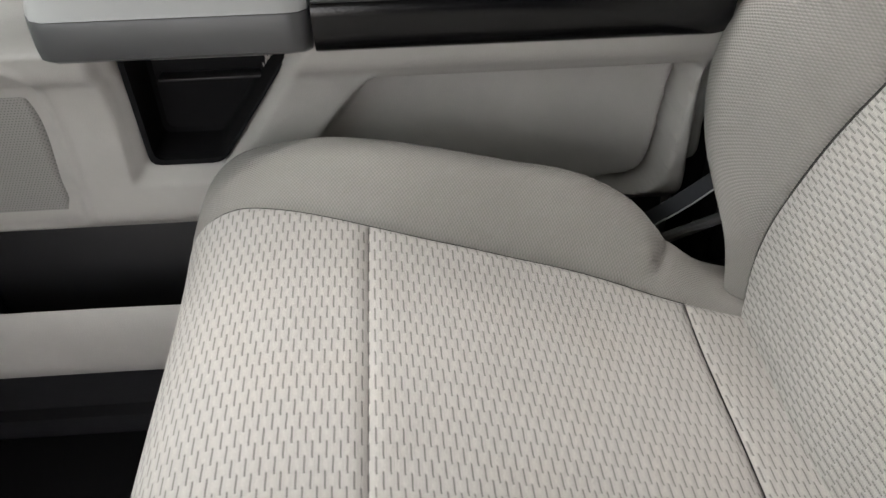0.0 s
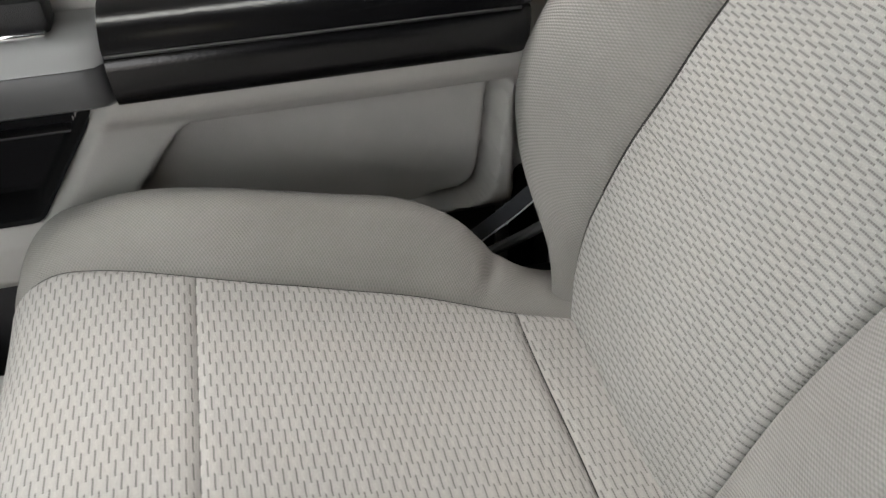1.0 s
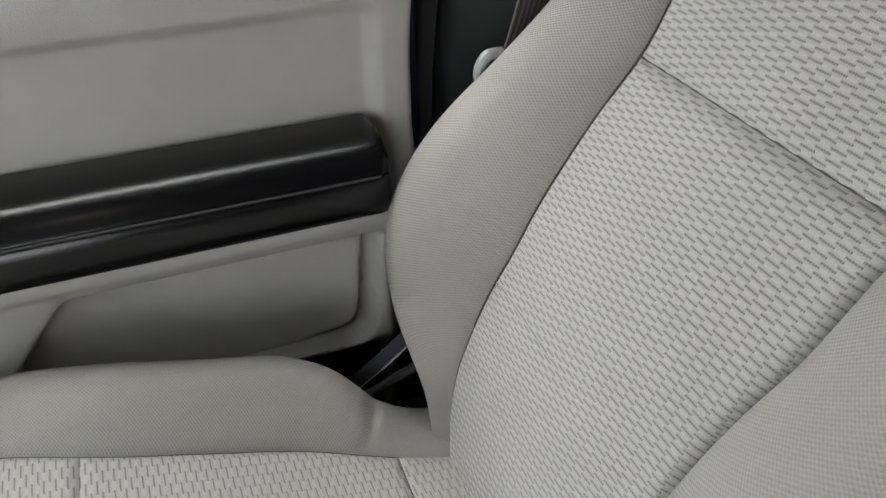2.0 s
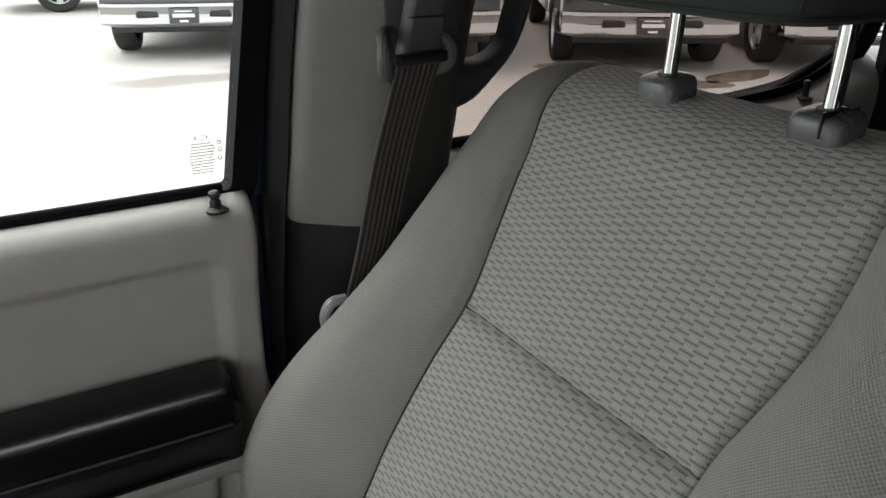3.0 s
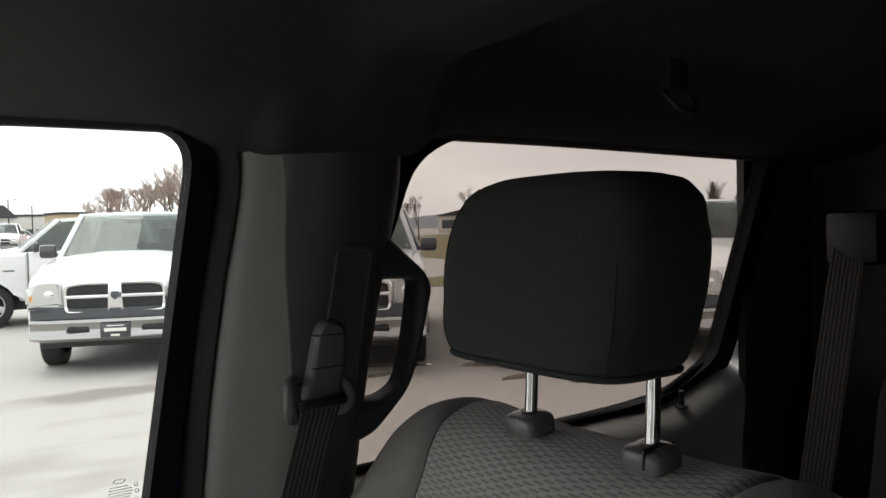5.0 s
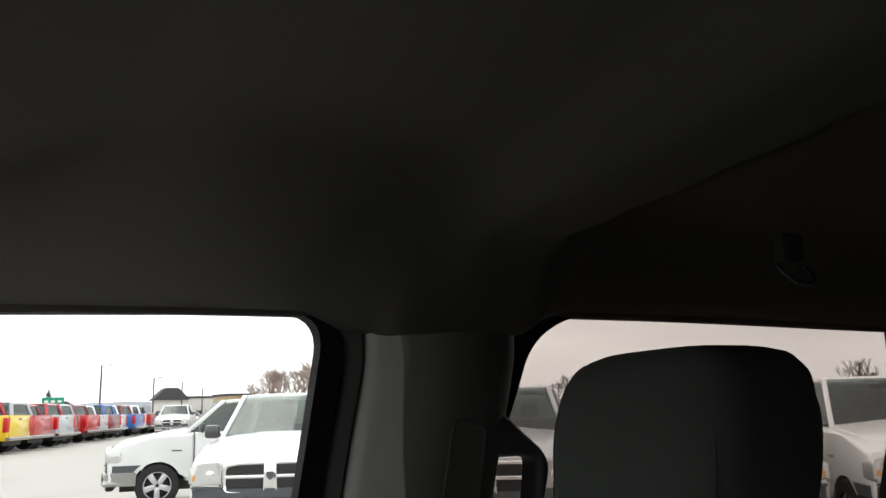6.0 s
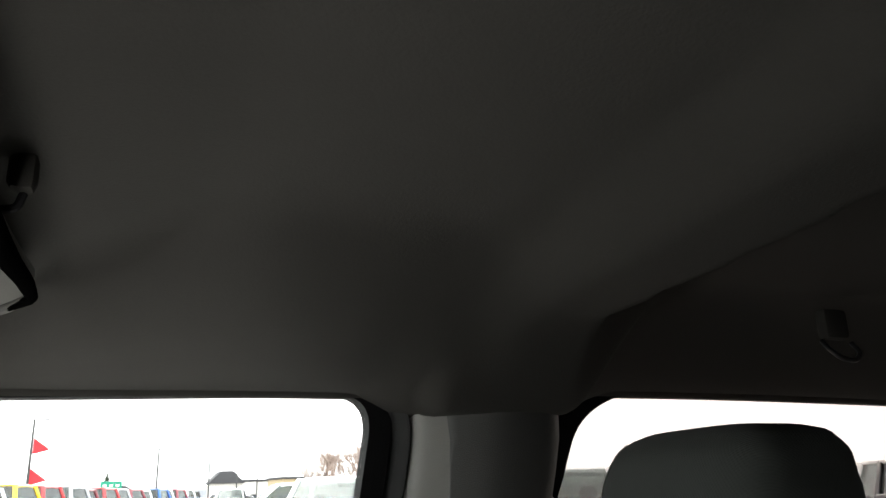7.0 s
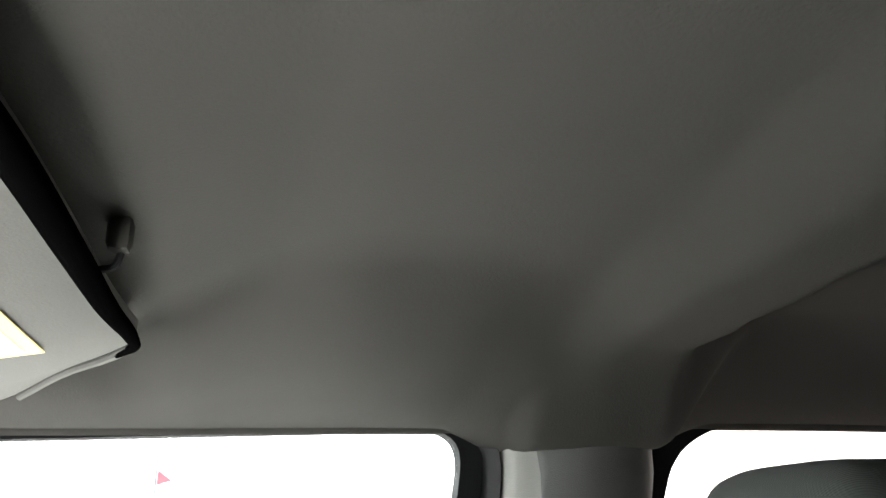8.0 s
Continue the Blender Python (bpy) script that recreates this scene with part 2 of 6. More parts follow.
M_INSERT = dash_fabric("woven_insert_cloth", (0.535, 0.514, 0.494), (0.15, 0.142, 0.135), 0.072, 0.3, 0.05)
M_INSERT_BACK = dash_fabric("woven_backrest_cloth", (0.515, 0.499, 0.478), (0.185, 0.178, 0.17), 0.145, 0.5, 0.03)
M_BOLSTER = plain_fabric("bolster_cloth", (0.43, 0.409, 0.388))
# dark cloth, deepened in colour for the shade on headrest and rear seat
M_HEADREST = plain_fabric("shaded_headrest_cloth", (0.046, 0.051, 0.048), 0.0034, 0.1, 0.13)
M_STITCH = Mat("grey_stitching", (0.24, 0.23, 0.22), 0.9).m
M_THREAD = Mat("dark_cross_thread", (0.10, 0.098, 0.094), 0.9, spec=0.1).m
M_SEAM = Mat("dark_seam_thread", (0.11, 0.107, 0.102), 0.9, spec=0.1).m
M_TRIM = plastic("light_grey_trim", (0.48, 0.462, 0.44), 0.5)
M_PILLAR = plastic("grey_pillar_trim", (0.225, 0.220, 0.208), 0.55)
M_TRIM_DARK = plastic("charcoal_trim", (0.035, 0.036, 0.04), 0.55)
M_GREY = plastic("mid_grey_plastic", (0.12, 0.12, 0.12), 0.5)
M_GUIDE = plastic("glossy_guide_plastic", (0.13, 0.13, 0.132), 0.26, 900.0, 0.0001)
M_BLACK = plastic("black_plastic", (0.012, 0.012, 0.014), 0.45)
M_RUBBER = Mat("black_rubber", (0.012, 0.012, 0.013), 0.7).m
M_LEATHER = leather("black_leatherette", (0.005, 0.005, 0.006), 0.19)
M_SILVER = plastic("satin_silver", (0.36, 0.36, 0.36), 0.36, 1500.0, 0.0001, 0.04)
M_GUNMETAL = plastic("dark_satin_bezel", (0.085, 0.085, 0.088), 0.4, 1500.0, 0.0001, 0.04)
# base darker than chrome, to hold its reflections at mid grey
M_BUMPER = Mat("grey_chrome", (0.36, 0.355, 0.35), 0.16, 1.0).m
# the pillar trim again, with its shaded side put into a darker colour
M_PILLAR_SHADE = plastic("shaded_pillar_trim", (0.05, 0.0505, 0.0485), 0.6)
M_CHROME = Mat("chrome", (0.82, 0.82, 0.83), 0.09, 1.0).m
# far below the cloth's own light grey: the ceiling's shade is in the colour
M_HEADLINER = felt("shaded_headliner_cloth", (0.044, 0.042, 0.039))
M_VISOR = felt("visor_cloth", (0.13, 0.127, 0.121))
M_CARPET = felt("black_carpet", (0.008, 0.008, 0.009))
M_BELT = webbing("grey_webbing", (0.125, 0.108, 0.102), (0.035, 0.031, 0.03))
M_WEB_DARK = felt("slate_webbing", (0.075, 0.08, 0.088))
M_BLUE = paint("dark_blue_body_paint", (0.010, 0.026, 0.09))
M_SEAL = Mat("dull_black_seal", (0.006, 0.006, 0.007), 0.85, spec=0.2).m
M_EDGE = Mat("visor_gap_black", (0.0015, 0.0015, 0.0015), 1.0, spec=0.0).m
M_SPEAKER = perforated("speaker_mesh", (0.30, 0.289, 0.276))
M_LABEL_WHITE = Mat("label_white", (0.75, 0.74, 0.70), 0.6).m
M_LABEL_YELLOW = Mat("label_yellow", (0.75, 0.55, 0.12), 0.6).m
M_ETCH = Mat("etched_marking", (0.42, 0.41, 0.38), 0.8).m
M_GLASS = glass("clear_glass", (0.96, 0.975, 0.97))
M_DEEP = glass("deep_tint_glass", (0.07, 0.07, 0.07))
M_SCREEN = glass("dimmed_windshield_glass", (0.60, 0.63, 0.62))
M_TINT = glass("privacy_glass", (0.60, 0.565, 0.545))
M_PUDDLE = Mat("wet_asphalt", (0.20, 0.165, 0.135), 0.22).m
M_GROUND = asphalt("lot_asphalt")
M_WHITE = paint("white_paint", (0.78, 0.78, 0.78))
M_PEARL = paint("silver_paint", (0.45, 0.46, 0.48), 0.3)
M_RED = paint("red_paint", (0.45, 0.015, 0.02))
M_MAROON = paint("maroon_paint", (0.2, 0.012, 0.025))
M_YELLOW = paint("yellow_paint", (0.75, 0.52, 0.01))
M_NAVY = paint("blue_paint", (0.02, 0.12, 0.42))
M_DARKCAR = paint("dark_paint", (0.03, 0.03, 0.035))
M_FASCIA = plastic("grey_fascia", (0.07, 0.074, 0.082), 0.55, 300.0, 0.0002)
M_GRILLE = Mat("black_grille_mesh", (0.012, 0.012, 0.013), 0.6).m
M_LAMP = Mat("clear_lamp_lens", (0.62, 0.62, 0.61), 0.08, 0.55).m
M_AMBER = Mat("amber_lens", (0.62, 0.30, 0.10), 0.25).m
M_TAIL = Mat("red_lens", (0.5, 0.01, 0.01), 0.25).m
M_TYRE = Mat("tyre_rubber", (0.018, 0.018, 0.018), 0.85).m
M_ALLOY = Mat("alloy", (0.6, 0.6, 0.61), 0.3, 0.8).m
M_CARGLASS = glass("car_glass", (0.55, 0.60, 0.585), 0.18)
M_CARSEAT = Mat("car_seat", (0.22, 0.22, 0.22), 0.9).m


# ---- mesh tools ----
def link(name, verts, faces, mat, parent=None, label="", uvs=None, sharp=35.0):
    """One mesh object of given vertices and faces, shaded smooth but for sharp edges."""
    me = bpy.data.meshes.new(name)
    me.from_pydata([tuple(v) for v in verts], [], faces)
    me.update()
    if uvs is not None:
        layer = me.uv_layers.new(name="UVMap")
        idx = np.empty(len(me.loops), dtype=np.int32)
        me.loops.foreach_get("vertex_index", idx)
        layer.data.foreach_set("uv", np.asarray(uvs, dtype=np.float32)[idx].ravel())
    me.polygons.foreach_set("use_smooth", [True] * len(me.polygons))
    me.set_sharp_from_angle(angle=radians(sharp))
    me.materials.append(mat)
    ob = new(name, me)
    if parent is not None:
        ob.parent = parent
    if label:
        tagged(ob, label)
    return ob


def part(name, bm, mat, parent=None, label="", sharp=35.0):
    """Links a bmesh as one mesh object under a thing or a part."""
    me = bpy.data.meshes.new(name)
    bmesh.ops.recalc_face_normals(bm, faces=bm.faces)
    bm.to_mesh(me)
    bm.free()
    me.polygons.foreach_set("use_smooth", [True] * len(me.polygons))
    me.set_sharp_from_angle(angle=radians(sharp))
    me.materials.append(mat)
    ob = new(name, me)
    if parent is not None:
        ob.parent = parent
    if label:
        tagged(ob, label)
    return ob


def thing(name, label, category, group="", kind="", at=(0, 0, 0)):
    ob = new(name)
    ob.empty_display_size = 0.05
    ob.location = at
    return tagged(ob, label, category, group, kind)


def spline(keys):
    """A smooth curve through (t, value, ...) keys; gives an array of values for an array of t."""
    k = np.array(keys, float)
    t, p = k[:, 0], k[:, 1:]
    d = np.gradient(p, t, axis=0)

    def at(x):
        x = np.clip(np.asarray(x, float), t[0], t[-1])
        i = np.clip(np.searchsorted(t, x, side="right") - 1, 0, len(t) - 2)
        h = (t[i + 1] - t[i])[..., None]
        s = ((x - t[i]) / (t[i + 1] - t[i]))[..., None]
        v = (2 * s**3 - 3 * s**2 + 1) * p[i] + (s**3 - 2 * s**2 + s) * h * d[i] + (-2 * s**3 + 3 * s**2) * p[i + 1] + (s**3 - s**2) * h * d[i + 1]
        return v[..., 0] if p.shape[1] == 1 else v

    return at


def along(points):
    """A smooth curve through points, over its length; gives the curve and its length."""
    p = np.array(points, float)
    s = np.r_[0, np.cumsum(np.linalg.norm(np.diff(p, axis=0), axis=1))]
    return spline(np.c_[s, p]), s[-1]


def grid_faces(nu, nv, close_v=False):
    f = []
    for i in range(nu - 1):
        for j in range(nv - 1 + (1 if close_v else 0)):
            k = (j + 1) % nv
            f.append((i * nv + j, (i + 1) * nv + j, (i + 1) * nv + k, i * nv + k))
    return f


def loft(rings, caps=True):
    """Vertices and faces of a skin over rings of equally many points."""
    n = len(rings[0])
    verts = [v for r in rings for v in r]
    faces = grid_faces(len(rings), n, True)
    if caps:
        faces.append(tuple(range(n))[::-1])
        faces.append(tuple(range((len(rings) - 1) * n, len(rings) * n)))
    return verts, faces


def skin(name, rings, mat, parent=None, label="", caps=True, sharp=35.0):
    v, f = loft(rings, caps)
    ob = link(name, v, f, mat, parent, label, sharp=sharp)
    bm = bmesh.new()
    bm.from_mesh(ob.data)
    bmesh.ops.recalc_face_normals(bm, faces=bm.faces)
    bm.to_mesh(ob.data)
    bm.free()
    ob.data.set_sharp_from_angle(angle=radians(sharp))
    return ob


def box(name, lo, hi, mat, parent=None, label="", bevel=0.0, seg=2, m=None):
    bm = bmesh.new()
    c = [(a + b) / 2 for a, b in zip(lo, hi)]
    s = [b - a for a, b in zip(lo, hi)]
    bmesh.ops.create_cube(bm, size=1.0, matrix=Matrix.Translation(c) @ Matrix.Diagonal((*s, 1)))
    if bevel:
        bmesh.ops.bevel(bm, geom=bm.edges[:], offset=min(bevel, min(s) * 0.45), segments=seg, profile=0.5, affect="EDGES")
    if m is not None:
        bm.transform(m)
    return part(name, bm, mat, parent, label)


def rounded(points, radius, seg=5):
    """A closed 2D outline with its corners rounded."""
    out, n = [], len(points)
    for i in range(n):
        p, a, b = (Vector(points[i]), Vector(points[i - 1]), Vector(points[(i + 1) % n]))
        r = radius[i] if isinstance(radius, (list, tuple)) else radius
        da, db = (a - p), (b - p)
        r = min(r, da.length * 0.48, db.length * 0.48)
        s, e = p + da.normalized() * r, p + db.normalized() * r
        for k in range(seg + 1):
            u = k / seg
            out.append(tuple((1 - u) ** 2 * s + 2 * u * (1 - u) * p + u * u * e))
    return out


def prism(name, outline, lo, hi, axis, mat, parent=None, label="", bevel=0.0, m=None, seg=2):
    """A plate of a 2D outline, from lo to hi along an axis (0, 1, 2); the outline's two coordinates are the other axes in order."""
    bm = bmesh.new()
    other = [k for k in range(3) if k != axis]

    def at(p, h):
        v = [0, 0, 0]
        v[other[0]], v[other[1]], v[axis] = p[0], p[1], h
        return v

    a = [bm.verts.new(at(p, lo)) for p in outline]
    b = [bm.verts.new(at(p, hi)) for p in outline]
    n = len(outline)
    f0, f1 = bm.faces.new(a), bm.faces.new(b[::-1])
    for i in range(n):
        bm.faces.new((a[i], b[i], b[(i + 1) % n], a[(i + 1) % n]))
    if bevel:
        rim = list({e for f in (f0, f1) for e in f.edges})
        bmesh.ops.bevel(bm, geom=rim, offset=bevel, segments=seg, profile=0.5, affect="EDGES")
    if m is not None:
        bm.transform(m)
    return part(name, bm, mat, parent, label)


def tube(name, points, radius, mat, parent=None, label="", sides=12, steps=40, flat=1.0, smooth=True):
    """A round (or flattened) bar along a smooth path."""
    if smooth:
        c, length = along(points)
        ts = np.linspace(0, length, steps)
        p = c(ts)
    else:
        p = np.array(points, float)
    r = np.broadcast_to(np.asarray(radius, float), (len(p),)) if np.ndim(radius) == 0 else np.interp(np.linspace(0, 1, len(p)), np.linspace(0, 1, len(radius)), radius)
    tan = np.gradient(p, axis=0)
    tan /= np.linalg.norm(tan, axis=1)[:, None]
    up = np.array((0.0, 1.0, 0.0)) if abs(tan[:, 1]).max() < 0.9 else np.array((0.0, 0.0, 1.0))
    rings = []
    for i in range(len(p)):
        a = np.cross(tan[i], up)
        a /= np.linalg.norm(a)
        b = np.cross(a, tan[i])
        rings.append([p[i] + r[i] * (math.cos(q) * a + flat * math.sin(q) * b) for q in np.linspace(0, 2 * math.pi, sides, endpoint=False)])
    return skin(name, rings, mat, parent, label)


def lathe(name, profile, mat, parent=None, label="", sides=32, m=None, sharp=35.0, caps=True):
    """A turned shape about the z axis from (radius, height) points."""
    rings = [[Vector((r * math.cos(q), r * math.sin(q), h)) for q in np.linspace(0, 2 * math.pi, sides, endpoint=False)] for r, h in profile]
    if m is not None:
        rings = [[m @ v for v in ring] for ring in rings]
    return skin(name, rings, mat, parent, label, caps, sharp)


def smooth(e0, e1, x):
    t = np.clip((x - e0) / (e1 - e0), 0, 1)
    return t * t * (3 - 2 * t)


def outline_distance(px, pz, poly):
    """Signed distance from points to a closed 2D outline, below zero inside."""
    d = np.full(px.shape, 1e9)
    inside = np.zeros(px.shape, bool)
    n = len(poly)
    for i in range(n):
        (ax, az), (bx, bz) = poly[i], poly[(i + 1) % n]
        ex, ez = bx - ax, bz - az
        t = np.clip(((px - ax) * ex + (pz - az) * ez) / (ex * ex + ez * ez + 1e-12), 0, 1)
        d = np.minimum(d, np.hypot(px - ax - t * ex, pz - az - t * ez))
        crosses = (az > pz) != (bz > pz)
        if abs(ez) > 1e-12:
            inside ^= crosses & (px < ex * (pz - az) / ez + ax)
    return np.where(inside, -d, d)


# ---- the cab: x runs to the rear of the truck, y to the passenger's side, z up ----
def lean(z):
    """The side windows' plane leans inwards as it rises."""
    return 0.822 - 0.205 * (z - 1.37)


def moulded(name, x0, x1, z0, z1, step, depth, mat, parent, label=""):
    """A moulded trim panel facing inwards: y = depth(x, z) over a fine grid, its rim turned outwards."""
    xs = np.arange(x0, x1 + step / 2, step)
    zs = np.arange(z0, z1 + step / 2, step)
    X, Z = np.meshgrid(xs, zs, indexing="ij")
    Y = depth(X, Z)
    v = np.stack([X, Y, Z], -1).reshape(-1, 3)
    return link(name, v, [f[::-1] for f in grid_faces(len(xs), len(zs))], mat, parent, label, uvs=np.stack([X, Z], -1).reshape(-1, 2), sharp=60)


def window_ring(name, inner, width, thick, mat, parent, label="", off=0.0):
    """A frame round an opening in the leaning window plane."""
    p = np.array(inner, float)
    t = np.roll(p, -1, 0) - np.roll(p, 1, 0)
    n = np.stack([t[:, 1], -t[:, 0]], -1)
    n /= np.linalg.norm(n, axis=1)[:, None] + 1e-9
    if ((p - p.mean(0)) * n).sum() < 0:
        n = -n
    q = p + n * width
    rings = []
    for a, d in ((p, 0.0), (q, 0.0), (q, thick), (p, thick), (p, 0.0)):
        rings.append([(x, lean(z) + off + d, z) for x, z in a])
    v, f = loft(rings, caps=False)
    return link(name, v, f, mat, parent, label, sharp=30)


def pane(name, outline, mat, parent, label="", off=0.0):
    rings = [[(x, lean(z) + off + d, z) for x, z in outline] for d in (0.0, 0.004)]
    v, f = loft(rings)
    ob = link(name, v, f, mat, parent, label)
    ob.visible_shadow = False
    return ob


# front passenger door
door = thing("door_1", "closed front passenger door with light grey trim and black armrest", "car door", kind="structure")
CUP = [(-0.606, 1.12), (-0.425, 1.12), (-0.446, 1.074), (-0.5275, 0.955), (-0.606, 0.955)]
CUP_RIM = [(-0.632, 1.12), (-0.405, 1.12), (-0.430, 1.065), (-0.518, 0.932), (-0.627, 0.932)]
RECESS = rounded([(-0.358, 1.054), (-0.015, 1.054), (-0.034, 0.884), (-0.30, 0.884), (-0.497, 0.884)], [0.014, 0.012, 0.045, 0.03, 0.02])
SPEAKER = rounded([(-1.02, 1.082), (-0.692, 1.081), (-0.688, 0.886), (-1.02, 0.888)], 0.02)
UPPER = rounded([(-1.3, 1.310), (-0.002, 1.312), (-0.002, 1.0), (-1.3, 1.0)], 0.022)


def door_depth(X, Z):
    base = spline([(0.56, 0.800), (0.70, 0.800), (0.84, 0.796), (0.868, 0.785), (0.885, 0.767), (0.93, 0.764), (1.05, 0.761), (1.060, 0.757), (1.072, 0.746), (1.095, 0.738), (1.106, 0.738), (1.118, 0.765), (1.15, 0.785), (1.20, 0.788), (1.28, 0.784), (1.32, 0.776), (1.345, 0.779), (1.360, 0.788), (1.368, 0.800), (1.373, 0.818)])
    Y = base(Z)
    upper = smooth(0.006, -0.012, outline_distance(X, Z, UPPER))
    Y += 0.014 * upper * (Z > 1.12)
    rc = outline_distance(X, Z, RECESS)
    Y += 0.030 * smooth(0.002, -0.007, rc) + 0.024 * np.exp(-(((rc + 0.007) / 0.005) ** 2)) * smooth(-0.12, -0.06, X)
    Y += 0.014 * smooth(0.0, -0.018, outline_distance(X, Z, CUP_RIM))
    Y += 0.055 * smooth(0.004, -0.006, outline_distance(X, Z, CUP))
    sp = outline_distance(X, Z, SPEAKER)
    Y += 0.004 * smooth(0.004, -0.002, sp) - 0.003 * np.exp(-(((sp - 0.008) / 0.004) ** 2))
    Y += 0.06 * smooth(0.028, 0.050, X) ** 2
    Y += 0.075 * smooth(-0.012, 0.020, X) * smooth(1.066, 1.046, Z)
    return Y


moulded("door_trim", -1.06, 0.050, 0.56, 1.373, 0.004, door_depth, M_TRIM, door, "light grey grained plastic trim")
moulded("speaker_grille", -1.02, -0.690, 0.888, 1.080, 0.004, lambda X, Z: 0.7655 + 0 * X + 0.012 * smooth(0.006, -0.004, -outline_distance(X, Z, rounded([(-1.02, 1.073), (-0.700, 1.072), (-0.696, 0.893), (-1.02, 0.895)], 0.022))), M_SPEAKER, door, "perforated grey speaker cover")

# dark liner of the pull cup and of the map pocket
cup_in = [(-0.605, 1.10), (-0.432, 1.10), (-0.446, 1.074), (-0.528, 0.956), (-0.605, 0.956)]
rings = []
for inset, y in ((-0.004, 0.783), (-0.004, 0.7755), (0.004, 0.7765), (0.007, 0.800), (0.011, 0.826), (0.017, 0.8295)):
    c = np.mean(cup_in, axis=0)
    rings.append([(c[0] + (0.003 if y < 0.79 else 0.0) + (x - c[0]) * (1 - inset * 9), y - (0.12 * max(0.0, z - 1.0) if y < 0.79 else 0.0), c[1] + (z - c[1]) * (1 - inset * 9)) for x, z in rounded(cup_in, 0.012, 3)])
v, f = loft(rings, caps=False)
f.append(tuple(range(5 * len(rings[0]), 6 * len(rings[0]))))
link("pull_cup", v, f, M_SEAL, door, "black pull cup liner", sharp=40)
box("pull_cup_ledge", (-0.585, 0.812, 1.034), (-0.462, 0.832, 1.037), M_BLACK, door, bevel=0.001)
box("pocket_liner", (-1.06, 0.786, 0.60), (-0.02, 0.794, 0.872), M_BLACK, door, "black map pocket liner", 0.002)
box("pocket_rib", (-0.865, 0.775, 0.62), (-0.835, 0.787, 0.83), M_BLACK, door, bevel=0.005)
lip = [(0.728, 0.690), (0.712, 0.698), (0.704, 0.722), (0.702, 0.774), (0.706, 0.801), (0.712, 0.805), (0.718, 0.799), (0.720, 0.73), (0.735, 0.70)]
skin("pocket_lip", [[(x, y + 0.02 * smooth(-0.55, -0.30, x), z - 0.004 * smooth(-0.7, -0.4, x)) for y, z in lip] for x in np.linspace(-1.06, -0.10, 24)], M_TRIM, door, "light grey map pocket lip", sharp=50)
skin("pocket_base", [[(x, y, z) for y, z in ((0.72, 0.58), (0.718, 0.694), (0.80, 0.694), (0.80, 0.58))] for x in (-1.06, -0.10)], M_BLACK, door)

# armrest: padded black top over a black side, with a stitched seam
def arm_ring(x, k):
    s = [(0.795, 1.189), (0.770, 1.191), (0.744, 1.190), (0.722, 1.183), (0.708, 1.1715), (0.7035, 1.1625)]
    c = (0.75, 1.165)
    return [(x, c[0] + (y - c[0]) * k, c[1] + (z - c[1]) * k) for y, z in s + [(0.71, 1.155), (0.795, 1.155)]]


def arm_side_ring(x, k):
    s = [(0.795, 1.160), (0.708, 1.160), (0.7040, 1.156), (0.7020, 1.146), (0.7045, 1.126), (0.712, 1.110), (0.728, 1.101), (0.795, 1.099)]
    c = (0.75, 1.135)
    return [(x, c[0] + (y - c[0]) * k, c[1] + (z - c[1]) * k) for y, z in s]


ring_x = [(x, 1.0) for x in np.linspace(-0.404, -0.05, 14)] + [(-0.030 + 0.013 * math.sin(a), 0.86 + 0.14 * math.cos(a)) for a in np.linspace(0, math.pi / 2, 7)]
skin("armrest_pad", [arm_ring(x, k) for x, k in ring_x], M_LEATHER, door, "padded black leatherette armrest top", sharp=50)
skin("armrest_side", [arm_side_ring(x, k) for x, k in ring_x], M_LEATHER, door, "black armrest side", sharp=50)
tube("armrest_seam", [(x, 0.7015, 1.1605) for x in np.linspace(-0.403, -0.03, 12)], 0.0016, M_BLACK, door, steps=30, sides=6)

# pull handle bezel: satin silver top over a dark face, and the switch panel behind it
bx = [(-0.668, 0.35), (-0.663, 0.7), (-0.654, 0.92), (-0.642, 1.0)] + [(x, 1.0) for x in np.linspace(-0.62, -0.45, 8)] + [(-0.430, 1.0), (-0.416, 0.97), (-0.409, 0.88), (-0.406, 0.6)]
top = [(0.800, 1.166), (0.748, 1.164), (0.734, 1.161), (0.718, 1.1485), (0.7165, 1.145), (0.73, 1.142), (0.80, 1.142)]
face = [(0.790, 1.144), (0.7155, 1.1445), (0.7135, 1.140), (0.7135, 1.118), (0.716, 1.108), (0.727, 1.101), (0.790, 1.098)]
skin("bezel_top", [[(x, 0.79 + (y - 0.79) * k, z) for y, z in top] for x, k in bx], M_SILVER, door, "satin silver handle bezel top", sharp=40)
skin("bezel_face", [[(x, 0.79 + (y - 0.79) * k, z) for y, z in face] for x, k in bx], M_GUNMETAL, door, "dark grey satin bezel face", sharp=40)
box("switch_panel", (-0.72, 0.754, 1.164), (-0.448, 0.79, 1.196), M_BLACK, door, "gloss black window switch panel", 0.006)
box("chrome_strip", (-0.70, 0.746, 1.1645), (-0.452, 0.755, 1.171), M_CHROME, door, "thin chrome strip", 0.002)

